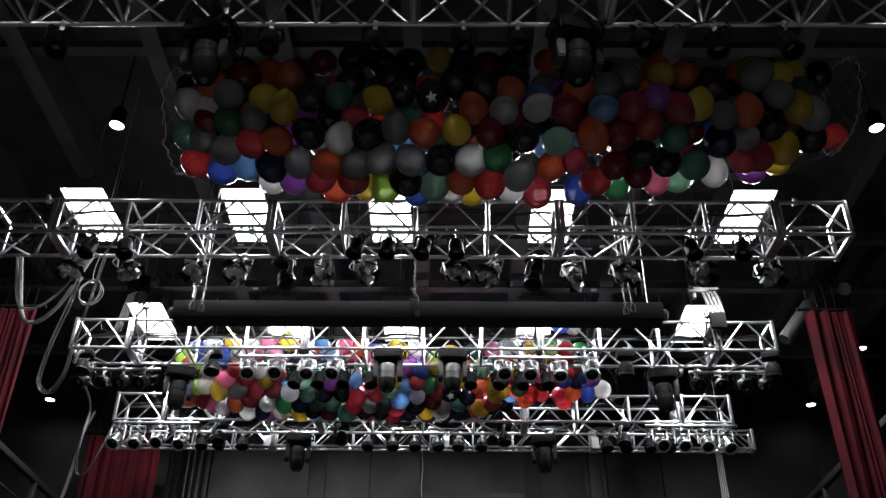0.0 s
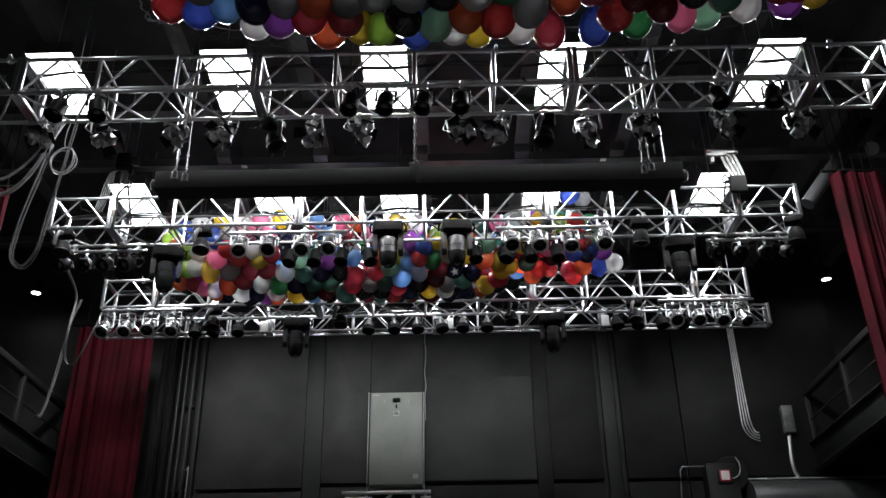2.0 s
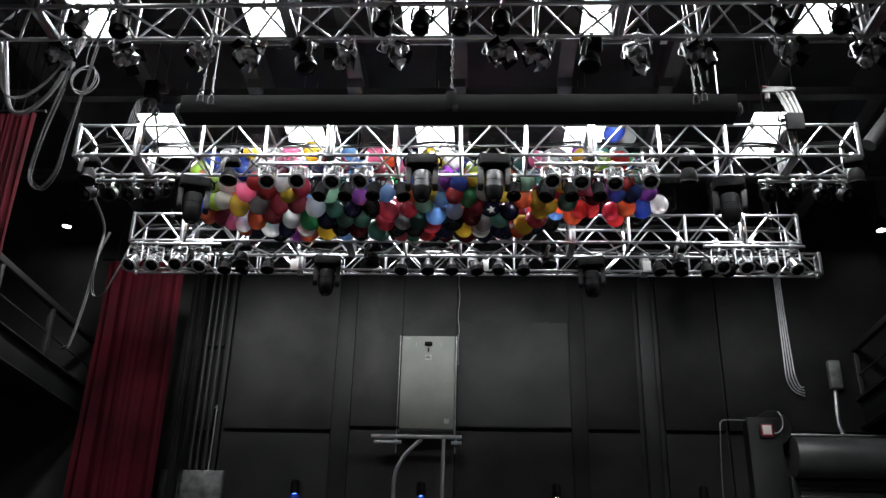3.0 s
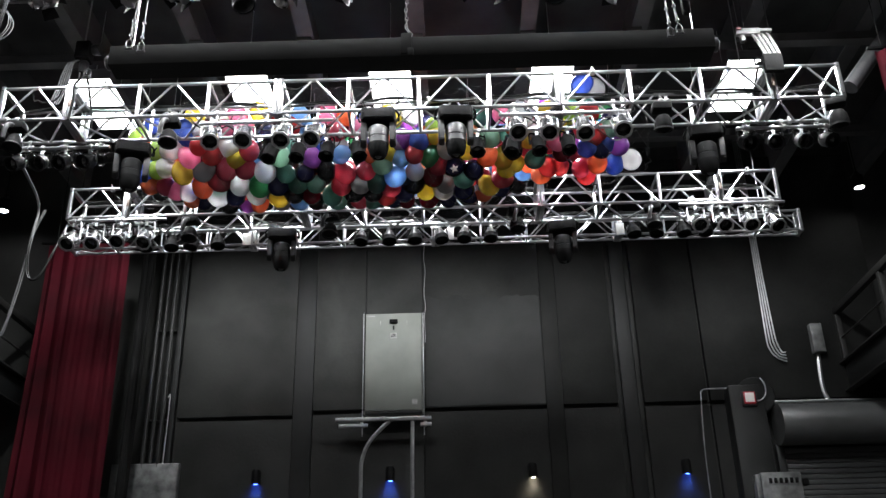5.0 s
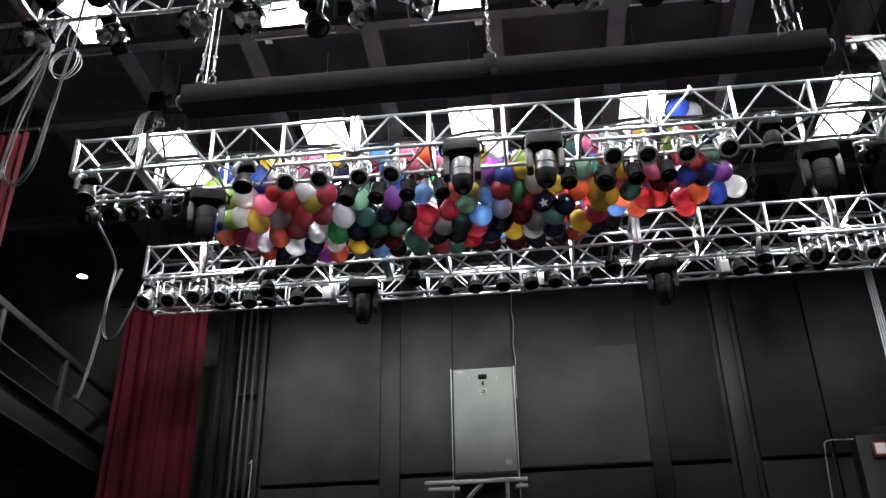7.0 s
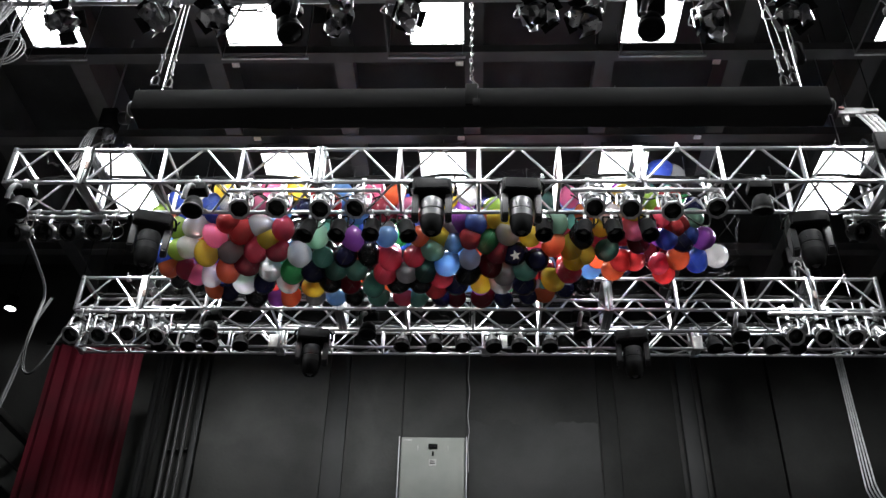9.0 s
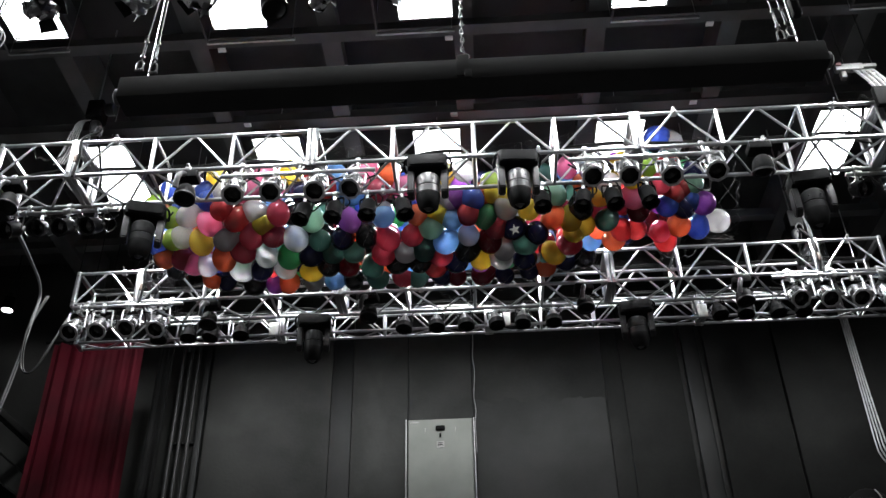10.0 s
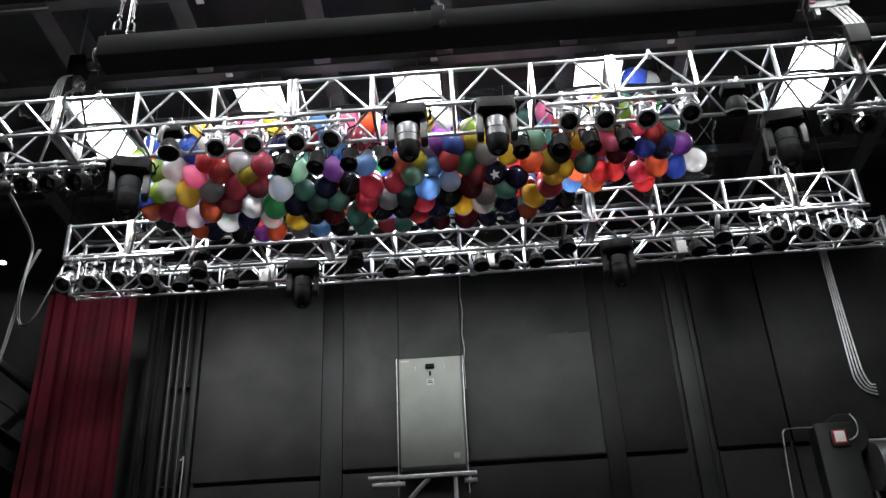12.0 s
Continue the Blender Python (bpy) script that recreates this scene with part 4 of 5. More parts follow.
def chain(x, y, z0, z1):
    """A lifting chain of real links."""
    t = thing("chain", None, "steel lifting chain hanging from the roof", "chain", "chains")
    key = "link"
    if key not in DATA:
        bm = bmesh.new()
        pts = [(0.013 * math.cos(a), 0, 0.022 * math.sin(a) + (0.012 if math.sin(a) > 0 else -0.012)) for a in [2 * math.pi * k / 12 for k in range(12)]]
        sweep(bm, pts + [pts[0]], 0.005, 5)
        DATA[key] = mesh_of(bm, "link", RIGSTEEL)
    n = int((z1 - z0) / 0.05)
    for k in range(n):
        part("link", DATA[key], None, t, "", pose(x + 0.004 * math.sin(k * 1.3), y, z0 + 0.05 * k, 0, 0, 90 * (k % 2)))
    bm = bmesh.new()
    sweep(bm, smooth_line([(x, y, z0), (x + 0.02, y, z0 - 0.05), (x + 0.05, y, z0 - 0.09), (x + 0.01, y, z0 - 0.14), (x - 0.04, y, z0 - 0.1)], 5), 0.011, 6)
    part("hook", bm, RIGSTEEL, t)


chain(-0.45, 9.40, 7.3, 8.95)


def cable(points, r, material, label, strands=1, spread=0.012, seed=0):
    g = random.Random(seed)
    t = thing("cable", None, label, "cable", "hanging cables")
    for _ in range(strands):
        o = Vector((g.uniform(-spread, spread), g.uniform(-spread, spread), g.uniform(-spread, spread)))
        bm = bmesh.new()
        sweep(bm, smooth_line([Vector(p) + o * g.uniform(0.4, 1.6) for p in points], 7), r, 6)
        part("strand", bm, material, t)


# cable swags at the ends of the trusses
cable([(-3.95, 8.49, 7.22), (-4.01, 8.5, 7.08), (-4.17, 8.5, 6.6), (-4.38, 8.5, 6.38), (-4.56, 8.5, 6.5), (-4.75, 8.49, 7.22)], 0.008, WHITECABLE, "pale cable bundle sagging from the truss end", 7, 0.026, 1)
cable([(-3.97, 8.47, 7.22), (-4.1, 8.47, 6.88), (-4.25, 8.47, 6.66), (-4.43, 8.47, 6.53), (-4.62, 8.47, 6.62), (-4.78, 8.49, 7.22)], 0.006, WHITECABLE, "second pale cable bundle sagging above the first", 3, 0.012, 41)
cable([(-3.99, 8.49, 7.22), (-4.08, 8.5, 6.65), (-4.16, 8.5, 6.156), (-4.19, 8.5, 5.76), (-4.12, 8.5, 5.6), (-4.03, 8.5, 5.6), (-3.95, 8.5, 5.78), (-3.92, 8.5, 6.14), (-3.87, 8.5, 6.6), (-3.82, 8.49, 7.22)], 0.0038, MIDCABLE, "pale cable loop hanging far below the truss", 6, 0.02, 2)
g = random.Random(31)
coil = [(-3.885 + (0.1 + 0.03 * g.random()) * math.sin(0.7 * k), 8.49 + 0.02 * math.sin(0.7 * k + 1) + 0.003 * k, 6.76 + (0.15 + 0.03 * g.random()) * math.cos(0.7 * k)) for k in range(28)]
cable([(-3.86, 8.49, 7.22), (-3.88, 8.48, 7.05)] + coil, 0.005, WHITECABLE, "coil of pale cable tied up under the truss", 1, 0.0, 30)
cable([(-5.0, 11.0, 7.2), (-5.3, 12.2, 7.4), (-5.38, 12.75, 7.3), (-5.42, 12.8, 6.9), (-5.47, 12.8, 6.2), (-5.56, 12.8, 5.62), (-5.62, 12.8, 5.56), (-5.7, 12.9, 5.58)], 0.009, GREYCABLE, "grey multicore cable hanging down beside the truss", 4, 0.02, 3)
cable([(-5.05, 13.0, 7.2), (-5.12, 12.85, 6.7), (-5.25, 12.8, 6.3), (-5.38, 12.8, 6.35), (-5.42, 12.8, 6.8), (-5.35, 12.9, 7.3)], 0.009, CABLEBLACK, "black cable loop under the truss end", 3, 0.014, 4)
for k in range(5):
    o = 0.026 * k
    cable([(-4.56 + o, 10.95, 7.6), (-4.53 + o, 11.0, 7.85), (-4.5 + 0.9 * o, 11.0, 8.05), (-4.46 + 0.6 * o, 11.02, 8.22), (-4.4 + 0.3 * o, 11.08, 8.3)], 0.0075, MIDCABLE, "grey cable rising from the truss to the chain hoist", 1, 0.0, 5 + k)
cable([(3.42, 13.0, 7.3), (3.4, 12.9, 7.6), (3.36, 12.9, 8.1), (3.3, 12.9, 8.9)], 0.009, MIDCABLE, "grey cable bundle rising to the roof", 4, 0.022, 6)
for i, (y, z, x0, x1) in enumerate(((11.09, 7.66, -4.9, 4.1), (13.38, 7.66, -5.0, 4.1), (8.25, 7.66, -4.9, 4.1), (13.4, 7.3, -5.0, 4.0))):
    g = random.Random(i)
    cable([(x0 + (x1 - x0) * k / 26, y + g.uniform(-0.03, 0.03), z - g.uniform(0.0, 0.05)) for k in range(27)], 0.007, CABLEBLACK, "black cables laid along the truss", 4, 0.025, 20 + i)


def wire_bridle(legs, top, label):
    """Two wire ropes from one roof point, each with a turnbuckle and a shackle at its lower end."""
    t = thing("wire_bridle", None, label, "rigging", "wire bridles")
    for x, z in legs:
        end, up = Vector((x, 8.97, z)), Vector(top)
        d = (up - end).normalized()
        rod("wire_rope", end + d * 0.3, up, 0.007, RIGSTEEL, t, 6)
        turn = d.to_track_quat("Z", "Y").to_matrix().to_4x4()
        bm = bmesh.new()
        for sx in (-1, 1):
            sweep(bm, [(sx * 0.014, 0, 0.1), (sx * 0.014, 0, 0.26)], 0.006, 6)
        for h in (0.1, 0.26):
            lathe(bm, [(0.001, h - 0.012), (0.019, h - 0.012), (0.019, h + 0.012), (0.001, h + 0.012)], 10)
        sweep(bm, [(0, 0, 0.05), (0, 0, 0.12)], 0.007, 6)
        sweep(bm, [(0, 0, 0.24), (0, 0, 0.31)], 0.009, 6)
        part("turnbuckle", bm, RIGSTEEL, t, "", Matrix.Translation(end) @ turn)
        bm = bmesh.new()
        sweep(bm, smooth_line([(-0.022, 0, -0.04), (-0.026, 0, 0.0), (-0.02, 0, 0.04), (0, 0, 0.056), (0.02, 0, 0.04), (0.026, 0, 0.0), (0.022, 0, -0.04)], 4), 0.008, 6)
        sweep(bm, [(-0.036, 0, -0.04), (0.036, 0, -0.04)], 0.009, 6)
        part("shackle", bm, RIGSTEEL, t, "", Matrix.Translation(end))


wire_bridle(((-2.913, 6.85), (-2.804, 6.82)), (-2.8, 8.97, 9.02), "pair of steel wire ropes with turnbuckles hanging from the roof")
wire_bridle(((1.925, 6.81), (2.004, 6.84)), (1.85, 8.97, 9.02), "pair of steel wire ropes with turnbuckles hanging from the roof")
t = thing("chain_pouch", None, "small black cloth pouch hung beside the wire ropes", "pouch")
part("bag", boxed(2.05, 2.13, 8.93, 9.0, 7.0, 7.22, bevel=0.03), BLACKCLOTH, t)
rod("cord", (2.08, 8.97, 7.2), (1.9, 8.97, 9.02), 0.005, BLACK, t, 5)
part("roof_cleat", boxed(1.75, 1.97, 8.92, 9.02, 9.0, 9.04, bevel=0.006), BEAMBLACK, t)
tagged(part("beam_clamp", boxed(-2.9, -2.7, 8.92, 9.02, 9.0, 9.04, bevel=0.006), BEAMBLACK), "black steel clamp bar on the roof steel", "clamp")
for x in (-2.8, 1.86):
    t = thing("stringer", None, "short black steel stringer under the roof", "beam", "stringers", "structure")
    part("channel", boxed(x - 0.05, x + 0.05, 8.7, 9.2, 9.04, 9.12, bevel=0.005), BEAMBLACK, t)
    rod("stem", (x, 8.97, 9.12), (x, 8.97, ROOF), 0.012, BEAMBLACK, t, 6)

for x, y, z in ((-4.36, 11.13, 8.32), (3.45, 13.42, 8.1)):
    t = thing("chain_hoist", pose(x, y, z), "black chain hoist with grey motor end, above the truss", "chain hoist", "chain hoists")
    part("body", boxed(-0.07, 0.1, -0.09, 0.09, 0.0, 0.24, bevel=0.02), BLACK, t)
    bm = bmesh.new()
    lathe(bm, [(0.001, 0), (0.06, 0.005), (0.07, 0.03), (0.07, 0.1), (0.001, 0.1)], 16, pose(0.1, 0, 0.16, 0, 90, 0))
    part("motor_end", bm, GREYCASE, t)
    bm = bmesh.new()
    lathe(bm, [(0.05, 0), (0.06, -0.02), (0.045, -0.16), (0.001, -0.17)], 12, pose(0.02, 0.02, 0.0))
    part("chain_bag", bm, RUBBER, t)
    rod("lift_chain", (0.0, 0, 0.24), (0.0, 0, ROOF - z), 0.009, STEEL, t, 6)
    rod("load_chain", (0.0, 0, 0.0), (0.0, 0, 7.62 - z), 0.009, STEEL, t, 6)

for x, y, z in ((-3.9, 8.49, 7.6), (3.2, 8.49, 7.6), (-3.6, 5.13, 7.6), (3.0, 5.13, 7.6), (-4.6, 13.74, 7.36), (4.2, 13.74, 7.36), (3.3, 11.13, 7.61), (-4.4, 13.42, 7.61)):
    t = thing("wire_sling", None, "thin steel wire from the roof to a truss", "wire", "truss wires")
    rod("wire", (x, y, z), (x, y, ROOF), 0.006, STEEL, t, 6)



def truss_sling(x, y, z, top):
    """A black round sling choked round the truss, a shackle and a hook above it, a worn leather tag."""
    t = thing("truss_sling", None, "black lifting sling wrapped round the truss, with steel shackle", "sling", "lifting slings")
    up = Vector((x, y + TD / 2, top))
    for cy in (-0.03, TD + 0.03):
        bm = bmesh.new()
        sweep(bm, smooth_line([(x, y + cy, z - 0.03), (x + 0.02, y + cy, z + TH * 0.5), (x, y + cy * 0.95 + 0.01, z + TH + 0.03), up], 4), 0.014, 6)
        part("strap", bm, BLACKCLOTH, t)
    part("tag", boxed(x - 0.018, x + 0.018, y - 0.065, y - 0.05, z + 0.12, z + 0.22, bevel=0.006), LEATHER, t, "brown worn leather tag")
    bm = bmesh.new()
    sweep(bm, smooth_line([up + Vector(p) for p in ((-0.03, 0, -0.03), (-0.04, 0, 0.03), (0, 0, 0.08), (0.04, 0, 0.03), (0.03, 0, -0.03))], 4), 0.011, 6)
    sweep(bm, [up + Vector((-0.05, 0, -0.03)), up + Vector((0.05, 0, -0.03))], 0.012, 6)
    part("shackle", bm, RIGSTEEL, t)


LEATHER = mat("worn_leather", (0.05, 0.028, 0.018), 0.6, 0.0, 0.3, 20, 90, 0.1)
truss_sling(-4.16, 10.66, 7.21, 7.95)
truss_sling(3.42, 10.66, 7.21, 7.85)
truss_sling(-4.28, 12.95, 7.2, 7.9)
truss_sling(3.42, 12.95, 7.2, 7.95)

def half_coupler(x, y, z):
    """A bright half coupler clipped round a chord, with its wing bolt."""
    if "coupler" not in DATA:
        bm = bmesh.new()
        lathe(bm, [(0.021, -0.022), (0.036, -0.022), (0.036, 0.022), (0.021, 0.022), (0.021, -0.022)], 12, pose(0, 0, 0, 0, 90, 0))
        box(bm, -0.014, 0.014, -0.012, 0.012, 0.03, 0.062, bevel=0.003)
        sweep(bm, [(0, -0.036, -0.01), (0, -0.075, -0.016)], 0.007, 6)
        DATA["coupler"] = mesh_of(bm, "half_coupler", STEEL)
    ob = new("half_coupler", DATA["coupler"])
    ob.matrix_basis = pose(x, y, z, rng.uniform(-50, 50), 0, 0)
    tagged(ob, "bright steel half coupler clipped on a truss chord", "coupler", "truss couplers")


def slack_cable(x, w, y, z, drop):
    """Spare cable looped over a chord."""
    pts = [(x - w, y, z + 0.025)]
    for k in range(1, 8):
        u = k / 8
        pts.append((x - w + 2 * w * u + rng.uniform(-0.02, 0.02), y + rng.uniform(-0.03, 0.05), z - drop * math.sin(math.pi * u) * rng.uniform(0.8, 1.1)))
    pts.append((x + w, y, z + 0.025))
    cable(pts, 0.006, CABLEBLACK, "slack black cable looped over a truss chord", 2, 0.015, rng.randrange(999))


rng = random.Random(52)
for ty, tz in ((8.02, 7.2), (10.66, 7.21), (12.95, 7.2), (4.66, 7.2)):
    for k in range(11):
        x = -4.6 + 0.84 * k + rng.uniform(-0.25, 0.25)
        half_coupler(x, ty + rng.choice((0, TD)), tz + rng.choice((0, TH)))
    for k in range(7):
        x = -4.3 + 1.25 * k + rng.uniform(-0.4, 0.4)
        slack_cable(x, rng.uniform(0.12, 0.3), ty + rng.choice((0.05, TD - 0.05)), tz + rng.choice((0, 0, TH)), rng.uniform(0.08, 0.22))

# grey tray above the truss end: a flat ribbon of pale cables slopes down from it into a black sleeve
t = thing("cable_bracket", None, "grey steel cable tray with red end, pale flat cables sloping down", "bracket")
part("tray", boxed(3.17, 3.44, 10.72, 10.78, 8.12, 8.2, bevel=0.008), TRAYGREY, t)
part("rim", boxed(3.44, 3.58, 10.74, 10.79, 8.165, 8.205, bevel=0.006), TRAYGREY, t)
part("red_end", boxed(3.172, 3.23, 10.7, 10.72, 8.165, 8.198, bevel=0.004), DULLRED, t, "dull red mark on the tray")
part("gusset", boxed(3.22, 3.27, 10.74, 10.8, 8.04, 8.13, bevel=0.006), TRAYGREY, t)
for k in range(4):
    u, w = 3.335 + 0.056 * k, 3.29 + 0.05 * k
    bm = bmesh.new()
    line = [(0.0, 10.79, 8.17), (0.25, 10.73, 8.1), (0.55, 10.65, 7.95), (0.8, 10.58, 7.82), (1.0, 10.52, 7.68)]
    left = [(u + (w - u + 0.05) * f, y, z) for f, y, z in line]
    rows = []
    for (x, y, z), half in zip(left, (0.048, 0.046, 0.045, 0.044, 0.043)):
        rows.append([bm.verts.new(p) for p in ((x, y, z), (x + 0.25 * half, y - 0.01, z + 0.004), (x + 0.75 * half, y - 0.01, z + 0.004), (x + half, y, z), (x + 0.5 * half, y + 0.012, z - 0.004))])
    for p, q in zip(rows, rows[1:]):
        for m in range(5):
            bm.faces.new((p[m], p[(m + 1) % 5], q[(m + 1) % 5], q[m]))
    bmesh.ops.recalc_face_normals(bm, faces=bm.faces[:])
    part("cable", bm, TRAYGREY, t, "flat pale grey cable")
part("cable_tie", boxed(3.44, 3.47, 10.625, 10.64, 7.94, 7.97, bevel=0.004), LABELWHITE, t, "white cable tie")
part("sleeve", boxed(3.325, 3.535, 10.5, 10.57, 7.46, 7.69, bevel=0.02), BLACKCLOTH, t, "black sleeve on the cables")
for x in (3.28, 3.55):
    rod("stem", (x, 10.76, 8.19), (x, 10.76, ROOF), 0.006, ROOFBLACK, t, 6)


for k, pts in enumerate((((4.42, 11.0, 7.55), (4.8, 11.0, 8.02), (5.2, 11.1, 8.5), (5.6, 11.3, 9.0)), ((5.2, 10.6, 8.1), (5.5, 10.8, 8.4), (6.1, 11.0, 9.1)))):
    t = thing("duct", None, "black flexible air duct in the shade of the roof", "duct", "ducts")
    bm = bmesh.new()
    sweep(bm, smooth_line(pts, 8), 0.09, 14)
    part("hose", bm, RUBBER, t)
    part("collar", boxed(pts[-1][0] - 0.1, pts[-1][0] + 0.1, pts[-1][1] - 0.1, pts[-1][1] + 0.1, pts[-1][2], ROOF, bevel=0.02), ROOFBLACK, t)

# ---- curtains ----
def curtain(x0, x1, y, z0, z1, folds, material, label, depth=0.07, seed=1):
    t = thing("curtain", None, label, "curtain", "stage curtains")
    g = random.Random(seed)
    ph = [g.uniform(0, 6.28) for _ in range(6)]
    bm = bmesh.new()
    nu, nv = folds * 10, 24
    def pt(i, j, o):
        u, v = i / nu, j / nv
        a = u * folds * 2 * math.pi
        w = depth * (0.55 + 0.45 * math.sin(u * 7 + ph[0])) * math.sin(a + 0.7 * math.sin(v * 3 + ph[1]) + 0.5 * math.sin(u * 23 + ph[2]))
        w += 0.14 * depth * math.sin(2.3 * a + ph[3] + v * 2)
        return (x0 + (x1 - x0) * u + 0.015 * math.sin(v * 5 + ph[4] + u * 9), y + w + o, z0 + (z1 - z0) * v)
    for o in (0.0, 0.006):
        vs = [[bm.verts.new(pt(i, j, o)) for j in range(nv + 1)] for i in range(nu + 1)]
        for i in range(nu):
            for j in range(nv):
                bm.faces.new((vs[i][j], vs[i + 1][j], vs[i + 1][j + 1], vs[i][j + 1]))
    part("cloth", bm, material, t)
    rod("pipe", (x0 - 0.1, y, z1 + 0.03), (x1 + 0.1, y, z1 + 0.03), 0.022, BLACK, t)
    for k in range(5):
        x = x0 + (x1 - x0) * (k + 0.5) / 5
        rod("hanger", (x, y, z1 + 0.03), (x, y, ROOF), 0.006, BLACK, t, 5)


curtain(-6.05, -4.82, 14.6, 1.3, 7.62, 6, REDCLOTH, "tall red velour curtain with soft folds, partly drawn", 0.04, 1)
curtain(4.6, 5.2, 10.6, 1.3, 7.75, 4, REDCLOTH, "tall red velour curtain beside the trusses", 0.06, 2)
curtain(-6.1, -5.47, 10.6, 1.3, 7.75, 6, REDCLOTH, "tall red velour curtain in the shade at the side", 0.06, 3)
curtain(-4.86, -4.68, 15.3, 1.3, 8.2, 4, BLACKCLOTH, "narrow black drape beside the pipes", 0.04, 4)

# ---- fittings of the back wall ----
for i, x in enumerate((-4.92, -4.62, -4.52, -4.4)):
    t = thing("conduit_pipe", None, "black painted conduit running up the back wall", "conduit", "wall conduits")
    rod("pipe", (x, YW - 0.15 - 0.02 * (i % 2), 4.5), (x, YW - 0.15 - 0.02 * (i % 2), ROOF), 0.026, PIPEBLACK, t, 10)
    for z in (5.2, 6.6, 8.0):
        part("strap", boxed(x - 0.04, x + 0.04, YW - 0.09, YW, z, z + 0.03, bevel=0.004), PILASTER, t)

t = thing("electrical_cabinet", pose(-0.99, YW - 0.3, 5.16), "tall grey-green electrical cabinet on the back wall", "cabinet")
part("body", boxed(-0.425, 0.425, 0.02, 0.29, 0, 1.57, bevel=0.008), CABGREY, t)
door = part("door", boxed(-0.415, 0.415, 0.0, 0.018, 0.06, 1.555, bevel=0.005), CABGREY, t)
# the shaded gap under the cabinet, drawn as a black strip on its front
part("plinth", boxed(-0.415, 0.415, 0.004, 0.018, 0.004, 0.056, bevel=0.003), PILASTER, t, "black strip standing in for the shaded gap below")
part("handle", boxed(-0.06, 0.06, -0.03, -0.001, 1.4, 1.46, bevel=0.006), BLACK, door, "black door handle")
part("label", boxed(-0.05, 0.05, -0.004, -0.001, 1.16, 1.25), LABELGREY, door, "white paper label")
part("label_bar", boxed(-0.035, 0.035, -0.007, -0.004, 1.19, 1.202), BLACK, door)
part("label_bar", boxed(-0.03, 0.03, -0.007, -0.004, 1.22, 1.228), BLACK, door)
part("catch", boxed(-0.012, 0.012, -0.012, -0.001, 1.3, 1.36, bevel=0.003), BLACK, door)
part("sticker", boxed(0.27, 0.35, -0.004, -0.001, 0.14, 0.22), LABELGREY, door, "small square sticker")
part("name_strip", boxed(-0.4, -0.28, -0.004, -0.001, 1.51, 1.53), LABELGREY, door)
for x in (-0.2, 0.2):
    part("lift_eye", boxed(x - 0.005, x + 0.005, -0.006, -0.001, 1.37, 1.44), LABELGREY, door)
t = thing("cabinet_bracket", None, "galvanised strut bracket below the cabinet", "bracket")
part("channel", boxed(-1.83, -0.44, YW - 0.34, YW - 0.3, 5.06, 5.115, bevel=0.004), STEEL, t)
part("channel", boxed(-1.78, -1.36, YW - 0.335, YW - 0.295, 4.975, 5.025, bevel=0.004), STEEL, t)
part("channel", boxed(-0.6, -0.44, YW - 0.335, YW - 0.295, 4.975, 5.025, bevel=0.004), STEEL, t)
for x in (-1.44, -0.545):
    rod("threaded_rod", (x, YW - 0.318, 4.84), (x, YW - 0.318, 6.72), 0.008, STEEL, t, 6)
for x in (-1.45, -0.53):
    part("arm", boxed(x - 0.02, x + 0.02, YW - 0.3, YW - 0.01, 5.02, 5.06, bevel=0.004), STEEL, t)
for x in (-1.43, -0.55):
    t = thing("conduit_pipe", None, "thin conduit running down to the cabinet", "conduit", "wall conduits")
    rod("pipe", (x, YW - 0.1, 6.72), (x, YW - 0.1, ROOF), 0.012, PILASTER, t, 8)
g = random.Random(9)
cable([(-0.52 + g.uniform(-0.012, 0.012), YW - 0.14, 6.3 + 0.2 * k) for k in range(16)], 0.0055, WHITECABLE, "thin pale cable running up beside the cabinet", 1, 0.0, 9)
cable([(-1.05, YW - 0.3, 5.06), (-1.19, YW - 0.3, 4.93), (-1.35, YW - 0.3, 4.74), (-1.44, YW - 0.3, 4.5), (-1.45, YW - 0.3, 4.2), (-1.45, YW - 0.3, 3.7)], 0.03, STEEL, "bent galvanised conduit below the cabinet", 1, 0.0, 10)
cable([(-0.715, YW - 0.3, 5.06), (-0.72, YW - 0.3, 4.6), (-0.725, YW - 0.3, 3.7)], 0.03, STEEL, "straight galvanised conduit below the cabinet", 1, 0.0, 11)
for i in range(4):
    o = 0.03 * i
    cable([(4.645 + o, YW - 0.12, ROOF), (4.645 + o, YW - 0.12, 7.5), (4.63 + o * 1.4, YW - 0.12, 6.3 + o), (4.65 + o * 1.4, YW - 0.12, 6.06 + o), (4.73 + o, YW - 0.13, 5.92 + o), (4.86, YW - 0.17, 5.84 + o * 1.6)], 0.0115, STEEL, "bright bent conduit coming down the back wall", 1, 0.0, 12 + i)
t = thing("junction_box", None, "grey steel junction box above a conduit", "junction box")
part("box", boxed(5.28, 5.46, YW - 0.2, YW, 5.97, 6.42, bevel=0.008), GALVDARK, t)
part("cover", boxed(5.29, 5.45, YW - 0.21, YW - 0.2, 5.98, 6.41, bevel=0.004), GALVDARK, t)
cable([(5.36, YW - 0.1, 5.98), (5.33, YW - 0.1, 5.5), (5.37, YW - 0.1, 5.3), (5.52, YW - 0.1, 5.24), (7.0, YW - 0.1, 5.22)], 0.034, STEEL, "thick conduit bending under the junction box", 1, 0.0, 17)
